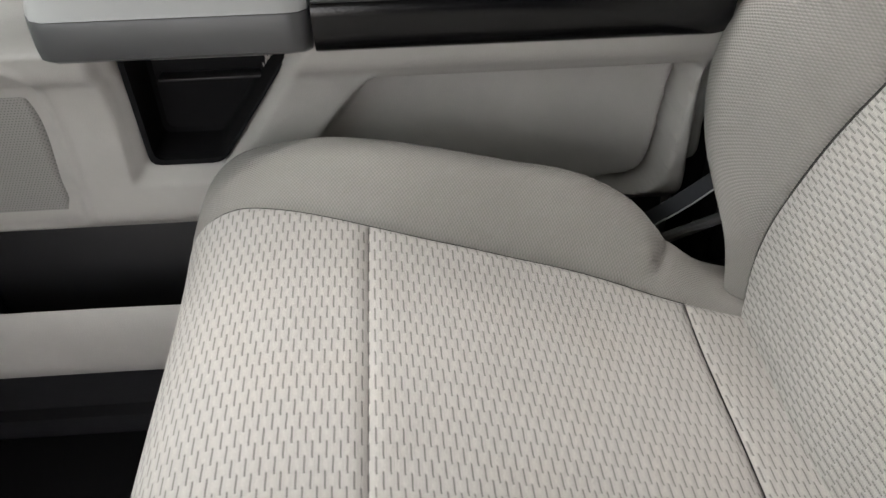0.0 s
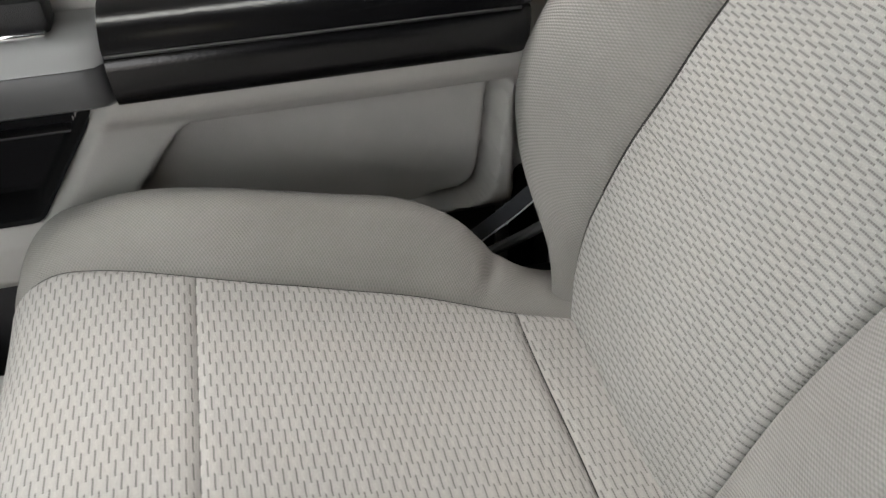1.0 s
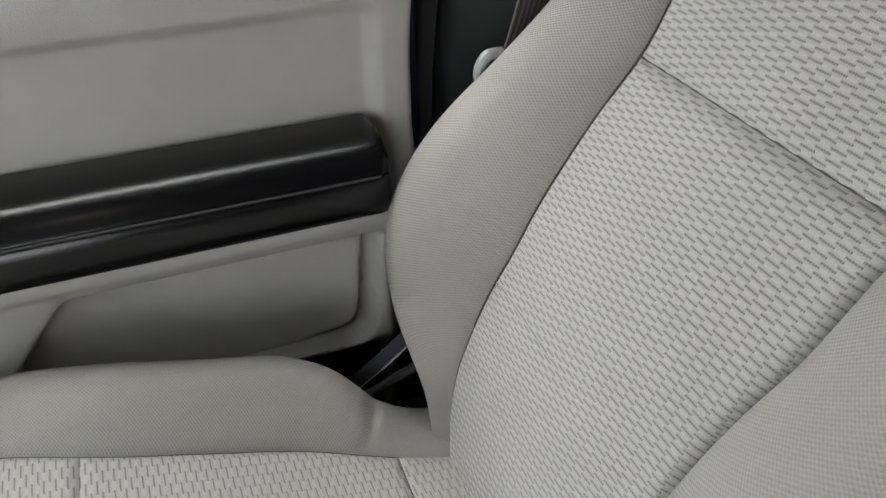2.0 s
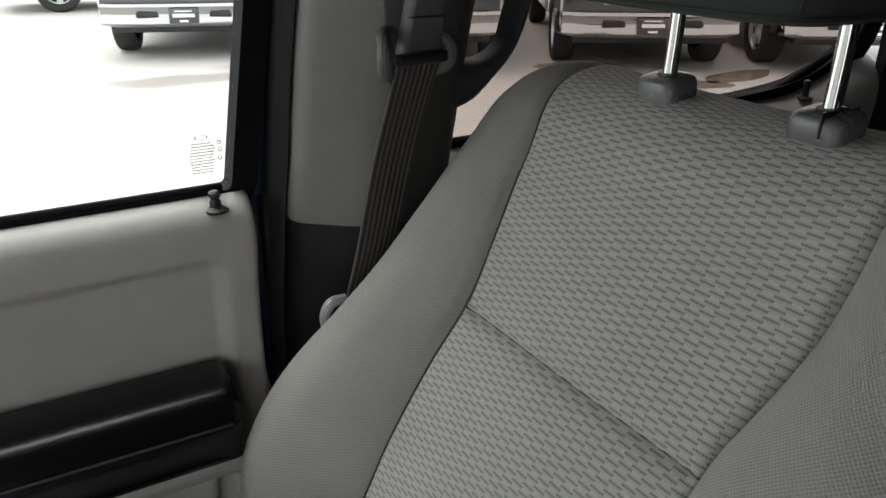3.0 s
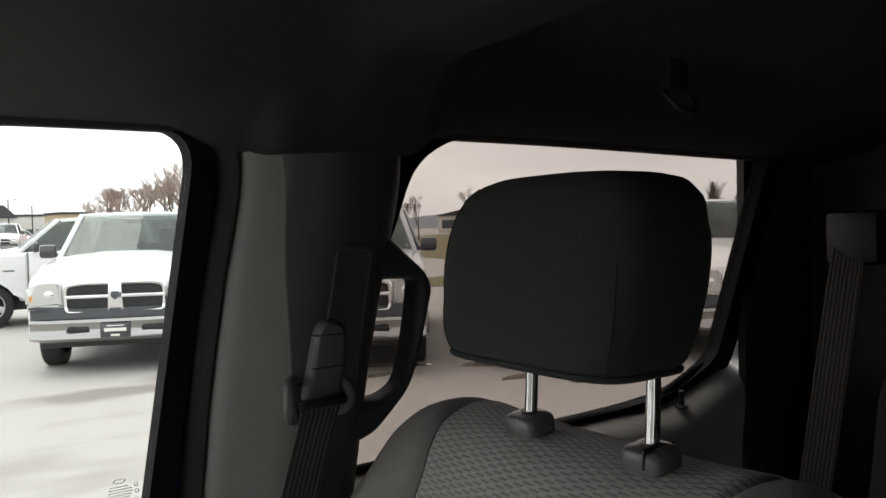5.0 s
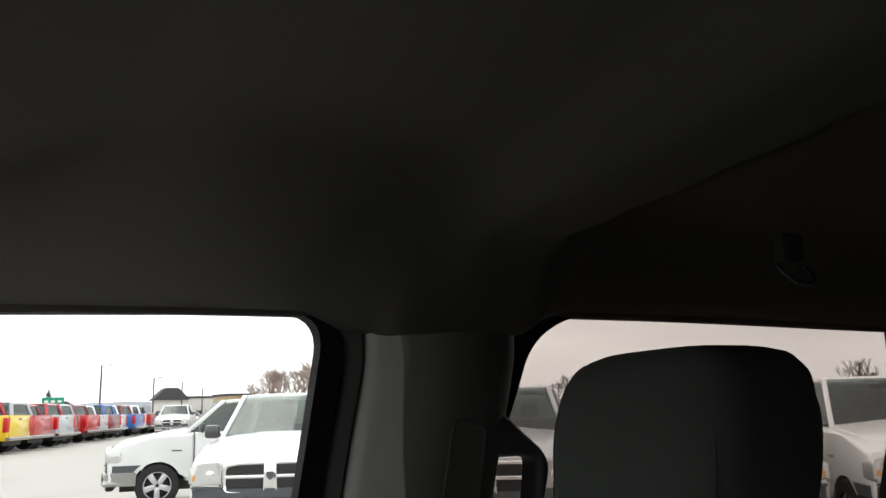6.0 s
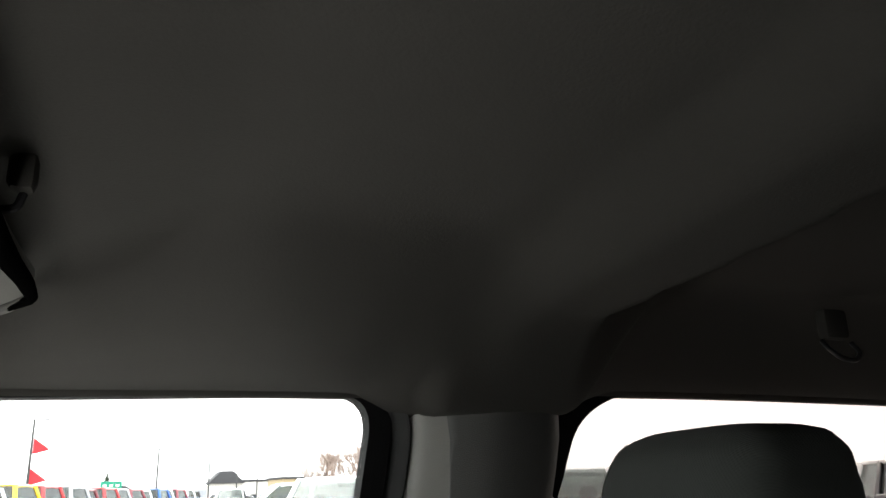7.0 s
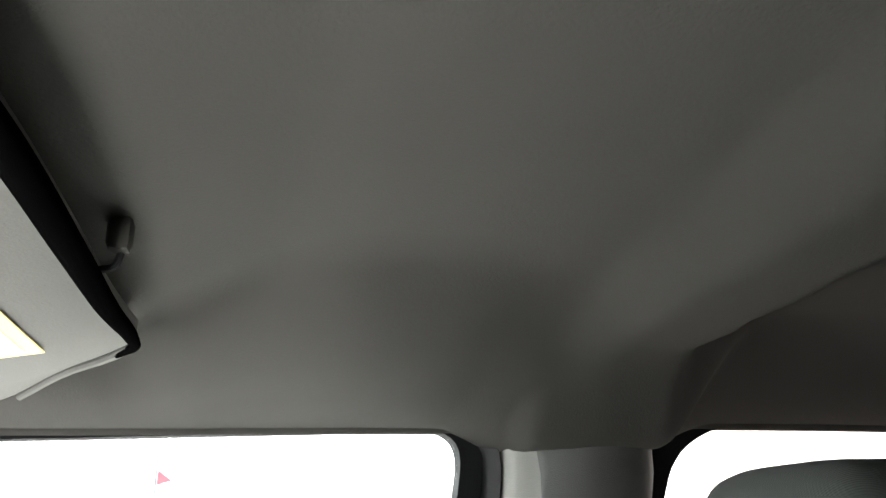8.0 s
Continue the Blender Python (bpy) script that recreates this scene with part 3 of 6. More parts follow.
# sill seal, lock knob, glass, frame
FRONT_OPEN = rounded([(-1.10, 1.374), (0.024, 1.374), (0.067, 1.820), (-0.75, 1.800), (-1.10, 1.56)], [0.01, 0.008, 0.050, 0.12, 0.05], 7)
tube("window_seal", [(x, 0.8205, 1.3775) for x in np.linspace(-1.06, 0.014, 10)], 0.0055, M_SEAL, door, "black window seal", sides=10, steps=24)
lathe("lock_knob_base", [(0.0, 0.0), (0.0135, 0.0), (0.0135, 0.003), (0.009, 0.005), (0.0075, 0.006)], M_BLACK, door, "black lock knob collar", 24, Matrix.Translation((0.0, 0.796, 1.3600)))
lathe("lock_knob", [(0.0060, 0.0), (0.0060, 0.007), (0.0047, 0.009), (0.0047, 0.011), (0.0062, 0.0125), (0.0062, 0.0165), (0.0035, 0.0185), (0.0, 0.0185)], M_BLACK, door, "black lock knob", 20, Matrix.Translation((0.0, 0.797, 1.364)))
window_ring("window_frame", FRONT_OPEN, 0.028, 0.03, M_SEAL, door, "black door window frame", off=-0.004)
pane("window_pane", FRONT_OPEN, M_GLASS, door, "clear side window glass", off=0.012)
box("door_edge", (0.046, 0.838, 1.06), (0.060, 0.90, 1.372), M_BLUE, door, "dark blue painted door edge", 0.004)

# etched glass marking: bars and dots that cannot be read
mark = thing("glass_marking", "small etched marking low on the front side window", "marking")
random.seed(5)
for row in range(11):
    z = 1.394 + row * 0.0033
    w_all = 0.026 - 0.0012 * abs(row - 5)
    x = -0.002 - w_all / 2
    while x < -0.002 + w_all / 2:
        w = random.uniform(0.0012, 0.0042)
        box("bar", (x, lean(z) + 0.0095, z), (x + w, lean(z) + 0.0112, z + 0.0009), M_ETCH, mark)
        x += w + random.uniform(0.0008, 0.0018)
ell = [(-0.002 + 0.0068 * math.cos(q), 1.4342 + 0.0028 * math.sin(q)) for q in np.linspace(0, 2 * math.pi, 24, endpoint=False)]
v, f = loft([[(-0.002 + (x + 0.002) * a, lean(z) + d, 1.4342 + (z - 1.4342) * a) for x, z in ell] for a, d in ((1.0, 0.0112), (1.0, 0.0095), (0.86, 0.0095), (0.86, 0.0112))], caps=False)
link("mark_ring", v, f, M_ETCH, mark)
for x, z in ((0.0165, 1.427), (0.0175, 1.419), (0.017, 1.409)):
    lathe("mark_ring", [(0.0016, 0), (0.0023, 0), (0.0023, 0.0008), (0.0016, 0.0008)], M_ETCH, mark, "", 18, Matrix.Translation((x, lean(z) + 0.0105, z)) @ pose(0, 0, 0, 90), caps=False)

# ---- centre pillar ----
pillar = thing("pillar_1", "centre pillar with light grey upper cover and charcoal lower cover", "pillar", kind="structure")


post_edge = spline([(0.60, 0.076), (1.20, 0.077), (1.33, 0.079), (1.43, 0.083), (1.53, 0.087), (1.61, 0.0935), (1.67, 0.0995), (1.713, 0.1055), (1.745, 0.109), (1.775, 0.110), (1.80, 0.107), (1.84, 0.100)])
post_curve, post_len = along([(0.0, 0.03), (0.0, -0.020), (0.0005, -0.040), (0.006, -0.052), (0.018, -0.063), (0.036, -0.078), (0.054, -0.092), (0.072, -0.101), (0.098, -0.105), (0.125, -0.103), (0.148, -0.096), (0.163, -0.084), (0.172, -0.060), (0.180, -0.02), (0.19, 0.03)])


def pillar_ring(z, k0=0.0, k1=1.0, grow=0.0, n=44):
    """A level section of the pillar's cover: rounded at the front, flat inwards, turned back at the rear."""
    x0, y0 = float(post_edge(z)), lean(max(z, 1.20))
    p = post_curve(np.linspace(k0, k1, n) * post_len)
    return [(x0 + a, y0 + b - grow, z) for a, b in p]


heights = np.r_[np.linspace(1.337, 1.79, 24), 1.81, 1.84]
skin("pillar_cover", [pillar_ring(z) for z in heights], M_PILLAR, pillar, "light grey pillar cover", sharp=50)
skin("pillar_lower_cover", [pillar_ring(z, grow=-0.003) for z in np.linspace(0.62, 1.336, 16)], M_BLACK, pillar, "charcoal lower pillar cover", sharp=50)
# rear face of the same cover: its shade is a darker sheet laid over
shade_from = spline([(1.30, 0.485), (1.40, 0.465), (1.50, 0.43), (1.60, 0.38), (1.70, 0.325), (1.84, 0.28)])
skin("pillar_shade_panel", [pillar_ring(z, float(shade_from(z)), 0.93, 0.0035, 24) + [(x, y + 0.012, zz) for x, y, zz in pillar_ring(z, float(shade_from(z)), 0.93, 0.0, 6)[::-1]] for z in np.linspace(1.338, 1.80, 14)], M_PILLAR_SHADE, pillar, "rear face of the pillar cover, darkened for its shade", sharp=50)

# door weatherstrip: a broad soft lip that follows the door opening round its upper corner
strip_path, strip_len = along([(0.066, 0.62), (0.066, 1.20), (0.068, 1.33), (0.072, 1.43), (0.076, 1.53), (0.0825, 1.61), (0.0885, 1.67), (0.0945, 1.713), (0.098, 1.745), (0.099, 1.770), (0.094, 1.796), (0.079, 1.816), (0.050, 1.829), (0.0, 1.835), (-0.3, 1.837), (-0.8, 1.819)])
strip_prof = [(-0.006, 0.03), (-0.006, -0.006), (-0.005, -0.014), (-0.003, -0.017), (-0.001, -0.018), (0.003, -0.028), (0.007, -0.030), (0.010, -0.024), (0.011, 0.03)]
rings = []
for q in np.linspace(0, strip_len, 120):
    p = strip_path(q)
    d = strip_path(min(q + 0.004, strip_len)) - strip_path(max(q - 0.004, 0.0))
    d /= np.linalg.norm(d)
    nx, nz = d[1], -d[0]
    rings.append([(p[0] + nx * u, lean(max(p[1] + nz * u, 1.20)) + w, p[1] + nz * u) for u, w in strip_prof])
skin("door_weatherstrip", rings, M_RUBBER, pillar, "black rubber door weatherstrip", sharp=50)
box("body_edge", (0.040, 0.868, 1.06), (0.105, 0.90, 1.362), M_BLUE, pillar, "dark blue painted body edge", 0.004)
box("lower_seal", (0.030, 0.862, 0.62), (0.105, 0.90, 1.058), M_SEAL, pillar, "black lower door seal", 0.004)
skin("body_flange", [[(x0 + d, lean(z) + e, z) for x0 in (0.046 + 0.10 * (z - 1.374),) for d, e in ((0.0, 0.012), (0.09, 0.012), (0.09, 0.06), (0.0, 0.06))] for z in np.linspace(1.355, 1.86, 8)], M_BLUE, pillar, "dark blue painted body flange", sharp=40)
# belt adjuster track
track = rounded([(0.172, 1.515), (0.222, 1.515), (0.232, 1.692), (0.188, 1.696)], 0.012)
v, f = loft([[(x, lean(z) - 0.1085 + 0.05 * max(0.0, x - 0.205) + d, z) for x, z in [(cx + (a - cx) * s, cz + (b - cz) * s) for a, b in track]] for cx, cz in [(0.206, 1.61)] for d, s in ((0.004, 1.0), (-0.004, 0.985), (-0.004, 0.93), (-0.0008, 0.90))], caps=False)
f.append(tuple(range(3 * len(track), 4 * len(track))))
link("belt_track", v, f, M_PILLAR_SHADE, pillar, "recessed belt height track", sharp=40)

# ---- front seat belt ----
belt = thing("seat_belt", "grey ribbed seat belt hanging from an adjuster on the pillar", "seat belt", group="seat belts")


def strap(name, points, width, mat, parent, label="", ribs=8, side=(1, 0, 0), steps=30):
    """Ribbed webbing along a path."""
    c, length = along(points)
    p = c(np.linspace(0, length, steps))
    tan = np.gradient(p, axis=0)
    tan /= np.linalg.norm(tan, axis=1)[:, None]
    n = ribs * 4 + 1
    rings = []
    for i in range(steps):
        a = np.array(side, float)
        a -= tan[i] * (a @ tan[i])
        a /= np.linalg.norm(a)
        b = np.cross(a, tan[i])
        u = np.linspace(-0.5, 0.5, n)
        d = 0.0008 * np.cos(u * ribs * 2 * math.pi)
        front = [p[i] + a * (q * width) + b * (0.0008 + e) for q, e in zip(u, d)]
        back = [p[i] + a * (q * width) - b * 0.0008 for q in u[::-1]]
        rings.append(front + back)
    v, f = loft(rings)
    across = np.r_[u, u[::-1]]
    uvs = np.array([(q, length * i / (steps - 1)) for i in range(steps) for q in across])
    return link(name, v, f, mat, parent, label, uvs=uvs, sharp=60)


strap("webbing", [(0.176, 0.668, 1.524), (0.172, 0.670, 1.508), (0.157, 0.686, 1.43), (0.138, 0.700, 1.32), (0.108, 0.710, 1.19), (0.085, 0.714, 1.06)], 0.050, M_BELT, belt, "ribbed grey webbing", side=(1, 0.15, 0))
m_ring = Matrix.Translation((0.172, 0.662, 1.531)) @ Matrix.Rotation(radians(8), 4, "Z")
tube("guide_loop", [m_ring @ Vector(p) for p in ((0.0, 0.030, 0.016), (-0.024, 0.024, 0.014), (-0.036, 0.006, 0.006), (-0.039, 0.002, -0.010), (-0.033, 0.010, -0.021), (-0.016, 0.024, -0.022), (0.016, 0.024, -0.022), (0.033, 0.010, -0.021), (0.039, 0.002, -0.010), (0.036, 0.006, 0.006), (0.024, 0.024, 0.014), (0.0, 0.030, 0.016))], 0.0068, M_GREY, belt, "grey plastic belt guide loop", sides=10, steps=50)
cover = rounded([(0.158, 1.524), (0.203, 1.521), (0.205, 1.592), (0.199, 1.611), (0.174, 1.615), (0.166, 1.601)], [0.004, 0.004, 0.012, 0.012, 0.012, 0.012], 4)
rings = []
for inset, d in ((1.0, 0.012), (1.0, -0.006), (0.97, -0.013), (0.88, -0.019), (0.70, -0.022)):
    rings.append([(0.181 + (x - 0.181) * inset, 0.692 - 0.16 * (z - 1.52) + d, 1.572 + (z - 1.572) * (0.5 + 0.5 * inset)) for x, z in cover])
skin("adjuster_cover", rings, M_GREY, belt, "grey belt height adjuster", sharp=40)
box("guide_slot", (-0.028, -0.0085, -0.012), (0.028, 0.004, -0.002), M_BLACK, belt, "dark slot over the webbing", 0.002, m=m_ring)
for z in (1.560, 1.596):
    box("adjuster_joint", (0.1635, 0.6705 - 0.16 * (z - 1.52) - 0.003, z), (0.1995, 0.680 - 0.16 * (z - 1.52), z + 0.0012), M_BLACK, belt)
m_stop = Matrix.Translation((0.090, 0.703, 1.258))
tube("belt_stop", [m_stop @ Vector(p) for p in ((0.012, 0, 0.014), (-0.004, 0, 0.013), (-0.012, 0, 0.0), (-0.010, 0, -0.014), (0.004, 0, -0.018), (0.016, 0, -0.012))], 0.006, M_SILVER, belt, "pale plastic belt guide", sides=10, steps=30)

# low anchor and buckle hardware beside the seat
anchor = thing("belt_anchor", "dark belt anchor strap and rail beside the seat", "belt anchor")
strap("anchor_strap", [(-0.13, 0.678, 0.880), (-0.083, 0.676, 0.9145), (-0.034, 0.676, 0.950), (0.03, 0.69, 0.993)], 0.020, M_WEB_DARK, anchor, ribs=1, side=(-0.6, 0, 0.8))
tube("anchor_edge", [(-0.125, 0.675, 0.872), (-0.078, 0.673, 0.906), (-0.032, 0.673, 0.939), (0.03, 0.687, 0.981)], 0.0010, M_SILVER, anchor, "thin pale edge", sides=6, steps=20)
tube("anchor_rod", [(-0.10, 0.692, 0.859), (-0.059, 0.690, 0.876), (-0.017, 0.690, 0.893), (0.02, 0.692, 0.907)], 0.0065, M_GREY, anchor, "grey anchor rod", sides=10, steps=20)
box("anchor_bracket", (-0.12, 0.64, 0.80), (0.05, 0.70, 0.84), M_BLACK, anchor, "black bracket", 0.008)

# ---- grab handle on the pillar's rear edge ----
grab = thing("grab_handle", "dark grey grab handle on the rear edge of the pillar", "grab handle")
GRAB_OUT = rounded([(0.190, 1.715), (0.262, 1.702), (0.318, 1.656), (0.329, 1.640), (0.322, 1.590), (0.314, 1.535), (0.296, 1.500), (0.262, 1.462), (0.190, 1.440)], [0.01, 0.012, 0.012, 0.014, 0.03, 0.03, 0.03, 0.01, 0.01], 6)
GRAB_IN = rounded([(0.248, 1.650), (0.307, 1.650), (0.307, 1.585), (0.298, 1.520), (0.272, 1.506), (0.240, 1.510)], [0.006, 0.012, 0.03, 0.018, 0.012, 0.006], 6)


def reach(outline, c, a):
    """How far an outline lies from c in the direction a."""
    d, best = (math.cos(a), math.sin(a)), 0.0
    for p, q in zip(outline, outline[1:] + outline[:1]):
        ex, ez = q[0] - p[0], q[1] - p[1]
        den = d[0] * ez - d[1] * ex
        if abs(den) > 1e-9:
            t = ((p[0] - c[0]) * ez - (p[1] - c[1]) * ex) / den
            u = ((p[0] - c[0]) * d[1] - (p[1] - c[1]) * d[0]) / den
            if t > 0 and -1e-6 <= u <= 1 + 1e-6:
                best = max(best, t)
    return best


gc, rings = (0.268, 1.580), []
turns = np.linspace(0, 2 * math.pi, 120, endpoint=False)
r_out, r_in = [np.array([reach(o, gc, a) for a in turns]) for o in (GRAB_OUT, GRAB_IN)]
for k, d in ((0.0, 0.018), (0.0, -0.004), (0.10, -0.012), (0.30, -0.017), (0.65, -0.017), (0.9, -0.011), (1.0, -0.002), (1.0, 0.018), (0.0, 0.018)):
    rings.append([(gc[0] + r * math.cos(a), lean(gc[1] + r * math.sin(a)) - 0.082 + d, gc[1] + r * math.sin(a)) for a, r in zip(turns, r_out + (r_in - r_out) * k)])
skin("grip", rings, M_TRIM_DARK, grab, "charcoal grip", caps=False, sharp=60)

# ---- rear passenger door ----
rear = thing("door_2", "closed rear passenger door with tinted window and light grey trim", "car door", kind="structure")
REAR_OPEN = rounded([(0.270, 1.385), (0.82, 1.392), (0.95, 1.402), (1.055, 1.452), (1.110, 1.822), (0.405, 1.826), (0.345, 1.790), (0.325, 1.712), (0.298, 1.63)], [0.01, 0.05, 0.05, 0.03, 0.012, 0.05, 0.04, 0.03, 0.05], 7)
window_ring("window_frame", REAR_OPEN, 0.05, 0.03, M_SEAL, rear, "black rear window frame", off=-0.004)
pane("window_pane", REAR_OPEN, M_TINT, rear, "dark tinted side window glass", off=0.012)


def rear_depth(X, Z):
    base = spline([(0.60, 0.80), (1.10, 0.785), (1.25, 0.782), (1.31, 0.776), (1.345, 0.780), (1.365, 0.792), (1.383, 0.818)])
    kick = 0.055 * smooth(0.90, 1.10, X)
    return base(Z - kick) + 0.06 * smooth(1.10, 1.16, X) ** 2


xs, zs = np.linspace(0.20, 1.17, 80), np.linspace(0.0, 1.0, 60)
X, T = np.meshgrid(xs, zs, indexing="ij")
Zr = 0.62 + (1.383 - 0.62 + 0.055 * smooth(0.90, 1.10, X)) * T
link("door_trim", np.stack([X, rear_depth(X, Zr), Zr], -1).reshape(-1, 3), [f[::-1] for f in grid_faces(80, 60)], M_TRIM, rear, "light grey rear door trim", sharp=60)
tube("window_seal", [(x, 0.8205, 1.388 + 0.055 * smooth(0.86, 1.06, x)) for x in np.linspace(0.22, 1.10, 14)], 0.006, M_SEAL, rear, "black window seal", steps=30, sides=10)
lathe("lock_knob", [(0.012, 0.0), (0.012, 0.003), (0.0055, 0.005), (0.0045, 0.020), (0.0055, 0.022), (0.0055, 0.030), (0.0, 0.032)], M_BLACK, rear, "black lock knob", 20, Matrix.Translation((0.945, 0.797, 1.377)))

# ---- headliner, shell and floor ----
crease = spline([(-0.85, 0.190), (0.0, 0.200), (0.13, 0.214), (0.26, 0.226), (0.40, 0.237), (0.49, 0.245), (0.60, 0.262), (0.80, 0.29)])


def headliner_height(X, Y):
    c = crease(Y.ravel()).reshape(Y.shape)
    z = 1.902 - 0.006 * (X + 0.2) ** 2
    d = X - c
    z = z - np.where(d < 0, 0.030 * smooth(-0.155, -0.075, d), 0.030 - 0.05 * (1 - np.exp(-np.maximum(d, 0.0) / 0.025)))
    z = z - 0.030 * smooth(0.70, 1.15, X)
    edge = 1.819 + 0.007 * smooth(0.05, 0.32, X) - 0.008 * smooth(0.5, 1.2, X) - 0.004 * smooth(0.0, -0.4, X) - 0.085 * smooth(-0.50, -0.95, X)
    z = z - 0.10 * smooth(-0.55, -0.95, X) ** 1.5 - 0.028 * smooth(-0.16, -0.36, X)
    side = np.abs(Y)
    # the side turns down from a soft line that swings outwards towards the visor
    line = 0.29 + 0.14 * smooth(-0.10, -0.27, X) + 0.115 * smooth(-0.25, -0.32, X) + 0.20 * smooth(-0.03, 0.25, X)
    u = np.clip((side - line) / (0.735 - line), 0, 1)
    fold = spline([(0.0, 0.0), (0.06, 0.06), (0.18, 0.36), (0.34, 0.62), (0.62, 0.85), (1.0, 1.0)])(u.ravel()).reshape(u.shape)
    soft = smooth(-0.10, 0.08, X)
    fold = fold + (u * u * (3 - 2 * u) - fold) * soft
    post = smooth(0.03, 0.12, X) * smooth(0.40, 0.27, X)
    edge = edge + (1.789 - edge) * post
    k = np.maximum(fold, post * smooth(0.48, 0.64, side))
    return z + (edge - z) * k


xs, ys = np.linspace(-0.95, 1.32, 240), np.linspace(-0.735, 0.735, 150)
X, Y = np.meshgrid(xs, ys, indexing="ij")
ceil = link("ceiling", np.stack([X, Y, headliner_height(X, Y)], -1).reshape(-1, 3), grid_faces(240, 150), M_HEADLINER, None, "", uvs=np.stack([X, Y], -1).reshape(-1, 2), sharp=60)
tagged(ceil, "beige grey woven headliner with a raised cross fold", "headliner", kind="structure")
hook = thing("coat_hook", "small dark coat hook under the headliner", "coat hook", at=(0, 0, 0))
tube("hook_loop", [(0.560, 0.515, 1.866), (0.559, 0.503, 1.853), (0.567, 0.496, 1.843), (0.586, 0.494, 1.841), (0.599, 0.499, 1.850), (0.601, 0.51, 1.864)], 0.0032, M_BLACK, hook, sides=8, steps=30)
box("hook_base", (0.562, 0.506, 1.868), (0.599, 0.524, 1.905), M_HEADLINER, hook, bevel=0.006)


def roof_rail(y_sign):
    """The edge trim that closes the headliner to the window line."""
    s = y_sign
    rings = []
    for x in np.linspace(-0.95, 1.32, 40):
        z0 = 1.815 + 0.007 * smooth(0.05, 0.32, x) - 0.008 * smooth(0.5, 1.2, x) - 0.004 * smooth(0.0, -0.4, x) - 0.085 * smooth(-0.50, -0.95, x)
        rings.append([(x, s * 0.70, z0 + 0.05), (x, s * 0.712, z0 + 0.008), (x, s * 0.722, z0), (x, s * 0.76, z0 + 0.002), (x, s * 0.80, z0 + 0.06)])
    return rings


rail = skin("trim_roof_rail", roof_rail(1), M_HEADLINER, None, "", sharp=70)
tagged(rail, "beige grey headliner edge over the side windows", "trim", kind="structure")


def shell(name, lo, hi, mat, label):
    return tagged(box(name, lo, hi, mat), label, "cab shell", kind="structure")


shell("roof", (-1.0, -0.80, 1.945), (1.40, 0.80, 1.975), M_BLUE, "dark blue painted roof of the cab")
shell("floor", (-1.6, -0.90, 0.54), (1.40, 0.90, 0.585), M_CARPET, "black carpeted cab floor")
shell("wall_firewall", (-1.65, -0.90, 0.585), (-1.60, 0.90, 1.16), M_BLACK, "black front wall under the dashboard")
shell("wall_dashboard", (-1.60, -0.80, 0.90), (-0.94, 0.79, 1.17), M_TRIM_DARK, "plain charcoal dashboard")
shell("wall_cowl_side", (-1.6, 0.79, 0.585), (-1.055, 0.90, 1.46), M_TRIM_DARK, "plain charcoal cowl side")
shell("wall_cowl_driver", (-1.6, -0.90, 1.37), (-1.055, -0.80, 1.46), M_TRIM_DARK, "plain charcoal driver cowl side")
# the unseen driver side has a gap left ahead of it to let light in
shell("wall_driver_side", (-0.50, -0.90, 0.585), (1.40, -0.84, 1.37), M_TRIM_DARK, "plain charcoal driver side trim")
shell("wall_driver_cowl", (-1.6, -0.90, 0.585), (-1.055, -0.84, 1.37), M_TRIM_DARK, "plain charcoal driver side panel before the gap left for light")
shell("wall_driver_pillar", (0.05, -0.84, 1.37), (0.32, -0.74, 1.945), M_TRIM_DARK, "plain driver side pillar")
shell("wall_driver_rail", (-1.0, -0.86, 1.83), (1.40, -0.735, 1.945), M_TRIM_DARK, "plain driver side roof rail")
shell("wall_rear", (1.36, -0.84, 0.585), (1.40, 0.84, 1.40), M_TRIM_DARK, "plain rear wall of the cab")
shell("wall_rear_header", (1.32, -0.84, 1.80), (1.40, 0.84, 1.945), M_TRIM_DARK, "plain rear window header")
# unseen corners, added to narrow the back window and its light
for s, word in ((-1, "driver"), (1, "passenger")):
    shell("wall_rear_corner", (1.33, min(s * 0.56, s * 0.84), 1.40), (1.40, max(s * 0.56, s * 0.84), 1.80), M_TRIM_DARK, "charcoal " + word + " side rear corner")
shell("wall_outer_side", (-1.6, 0.90, 0.54), (1.40, 0.93, 1.29), M_BLUE, "dark blue outer skin of the passenger side")
shell("wall_quarter", (1.105, 0.775, 0.60), (1.40, 0.79, 1.945), M_TRIM_DARK, "charcoal rear corner pillar trim")
shell("wall_passenger_rail", (-1.0, 0.80, 1.885), (1.40, 0.87, 1.945), M_BLUE, "blue passenger side roof edge")
shell("wall_header", (-1.02, -0.80, 1.80), (-0.90, 0.80, 1.945), M_TRIM, "plain windshield header")
# unseen hood, added to block light off the ground ahead
shell("wall_hood", (-2.75, -0.86, 0.70), (-1.66, 0.86, 1.14), M_BLUE, "dark blue painted hood before the windshield")
shell("trim_sill", (-1.6, 0.70, 0.56), (0.20, 0.90, 0.63), M_BLACK, "black door sill cover")
mat = tagged(box("floor_mat", (-1.1, 0.10, 0.585), (-0.58, 0.70, 0.600), M_CARPET, None, "", 0.006), "black carpet floor mat on the cab floor", "floor mat")

# ---- sun visor ----
visor = thing("sun_visor", "pale grey sun visor folded up against the headliner", "sun visor")
def visor_z(x):
    return 1.850 - 0.030 * smooth(-0.28, -0.52, x)


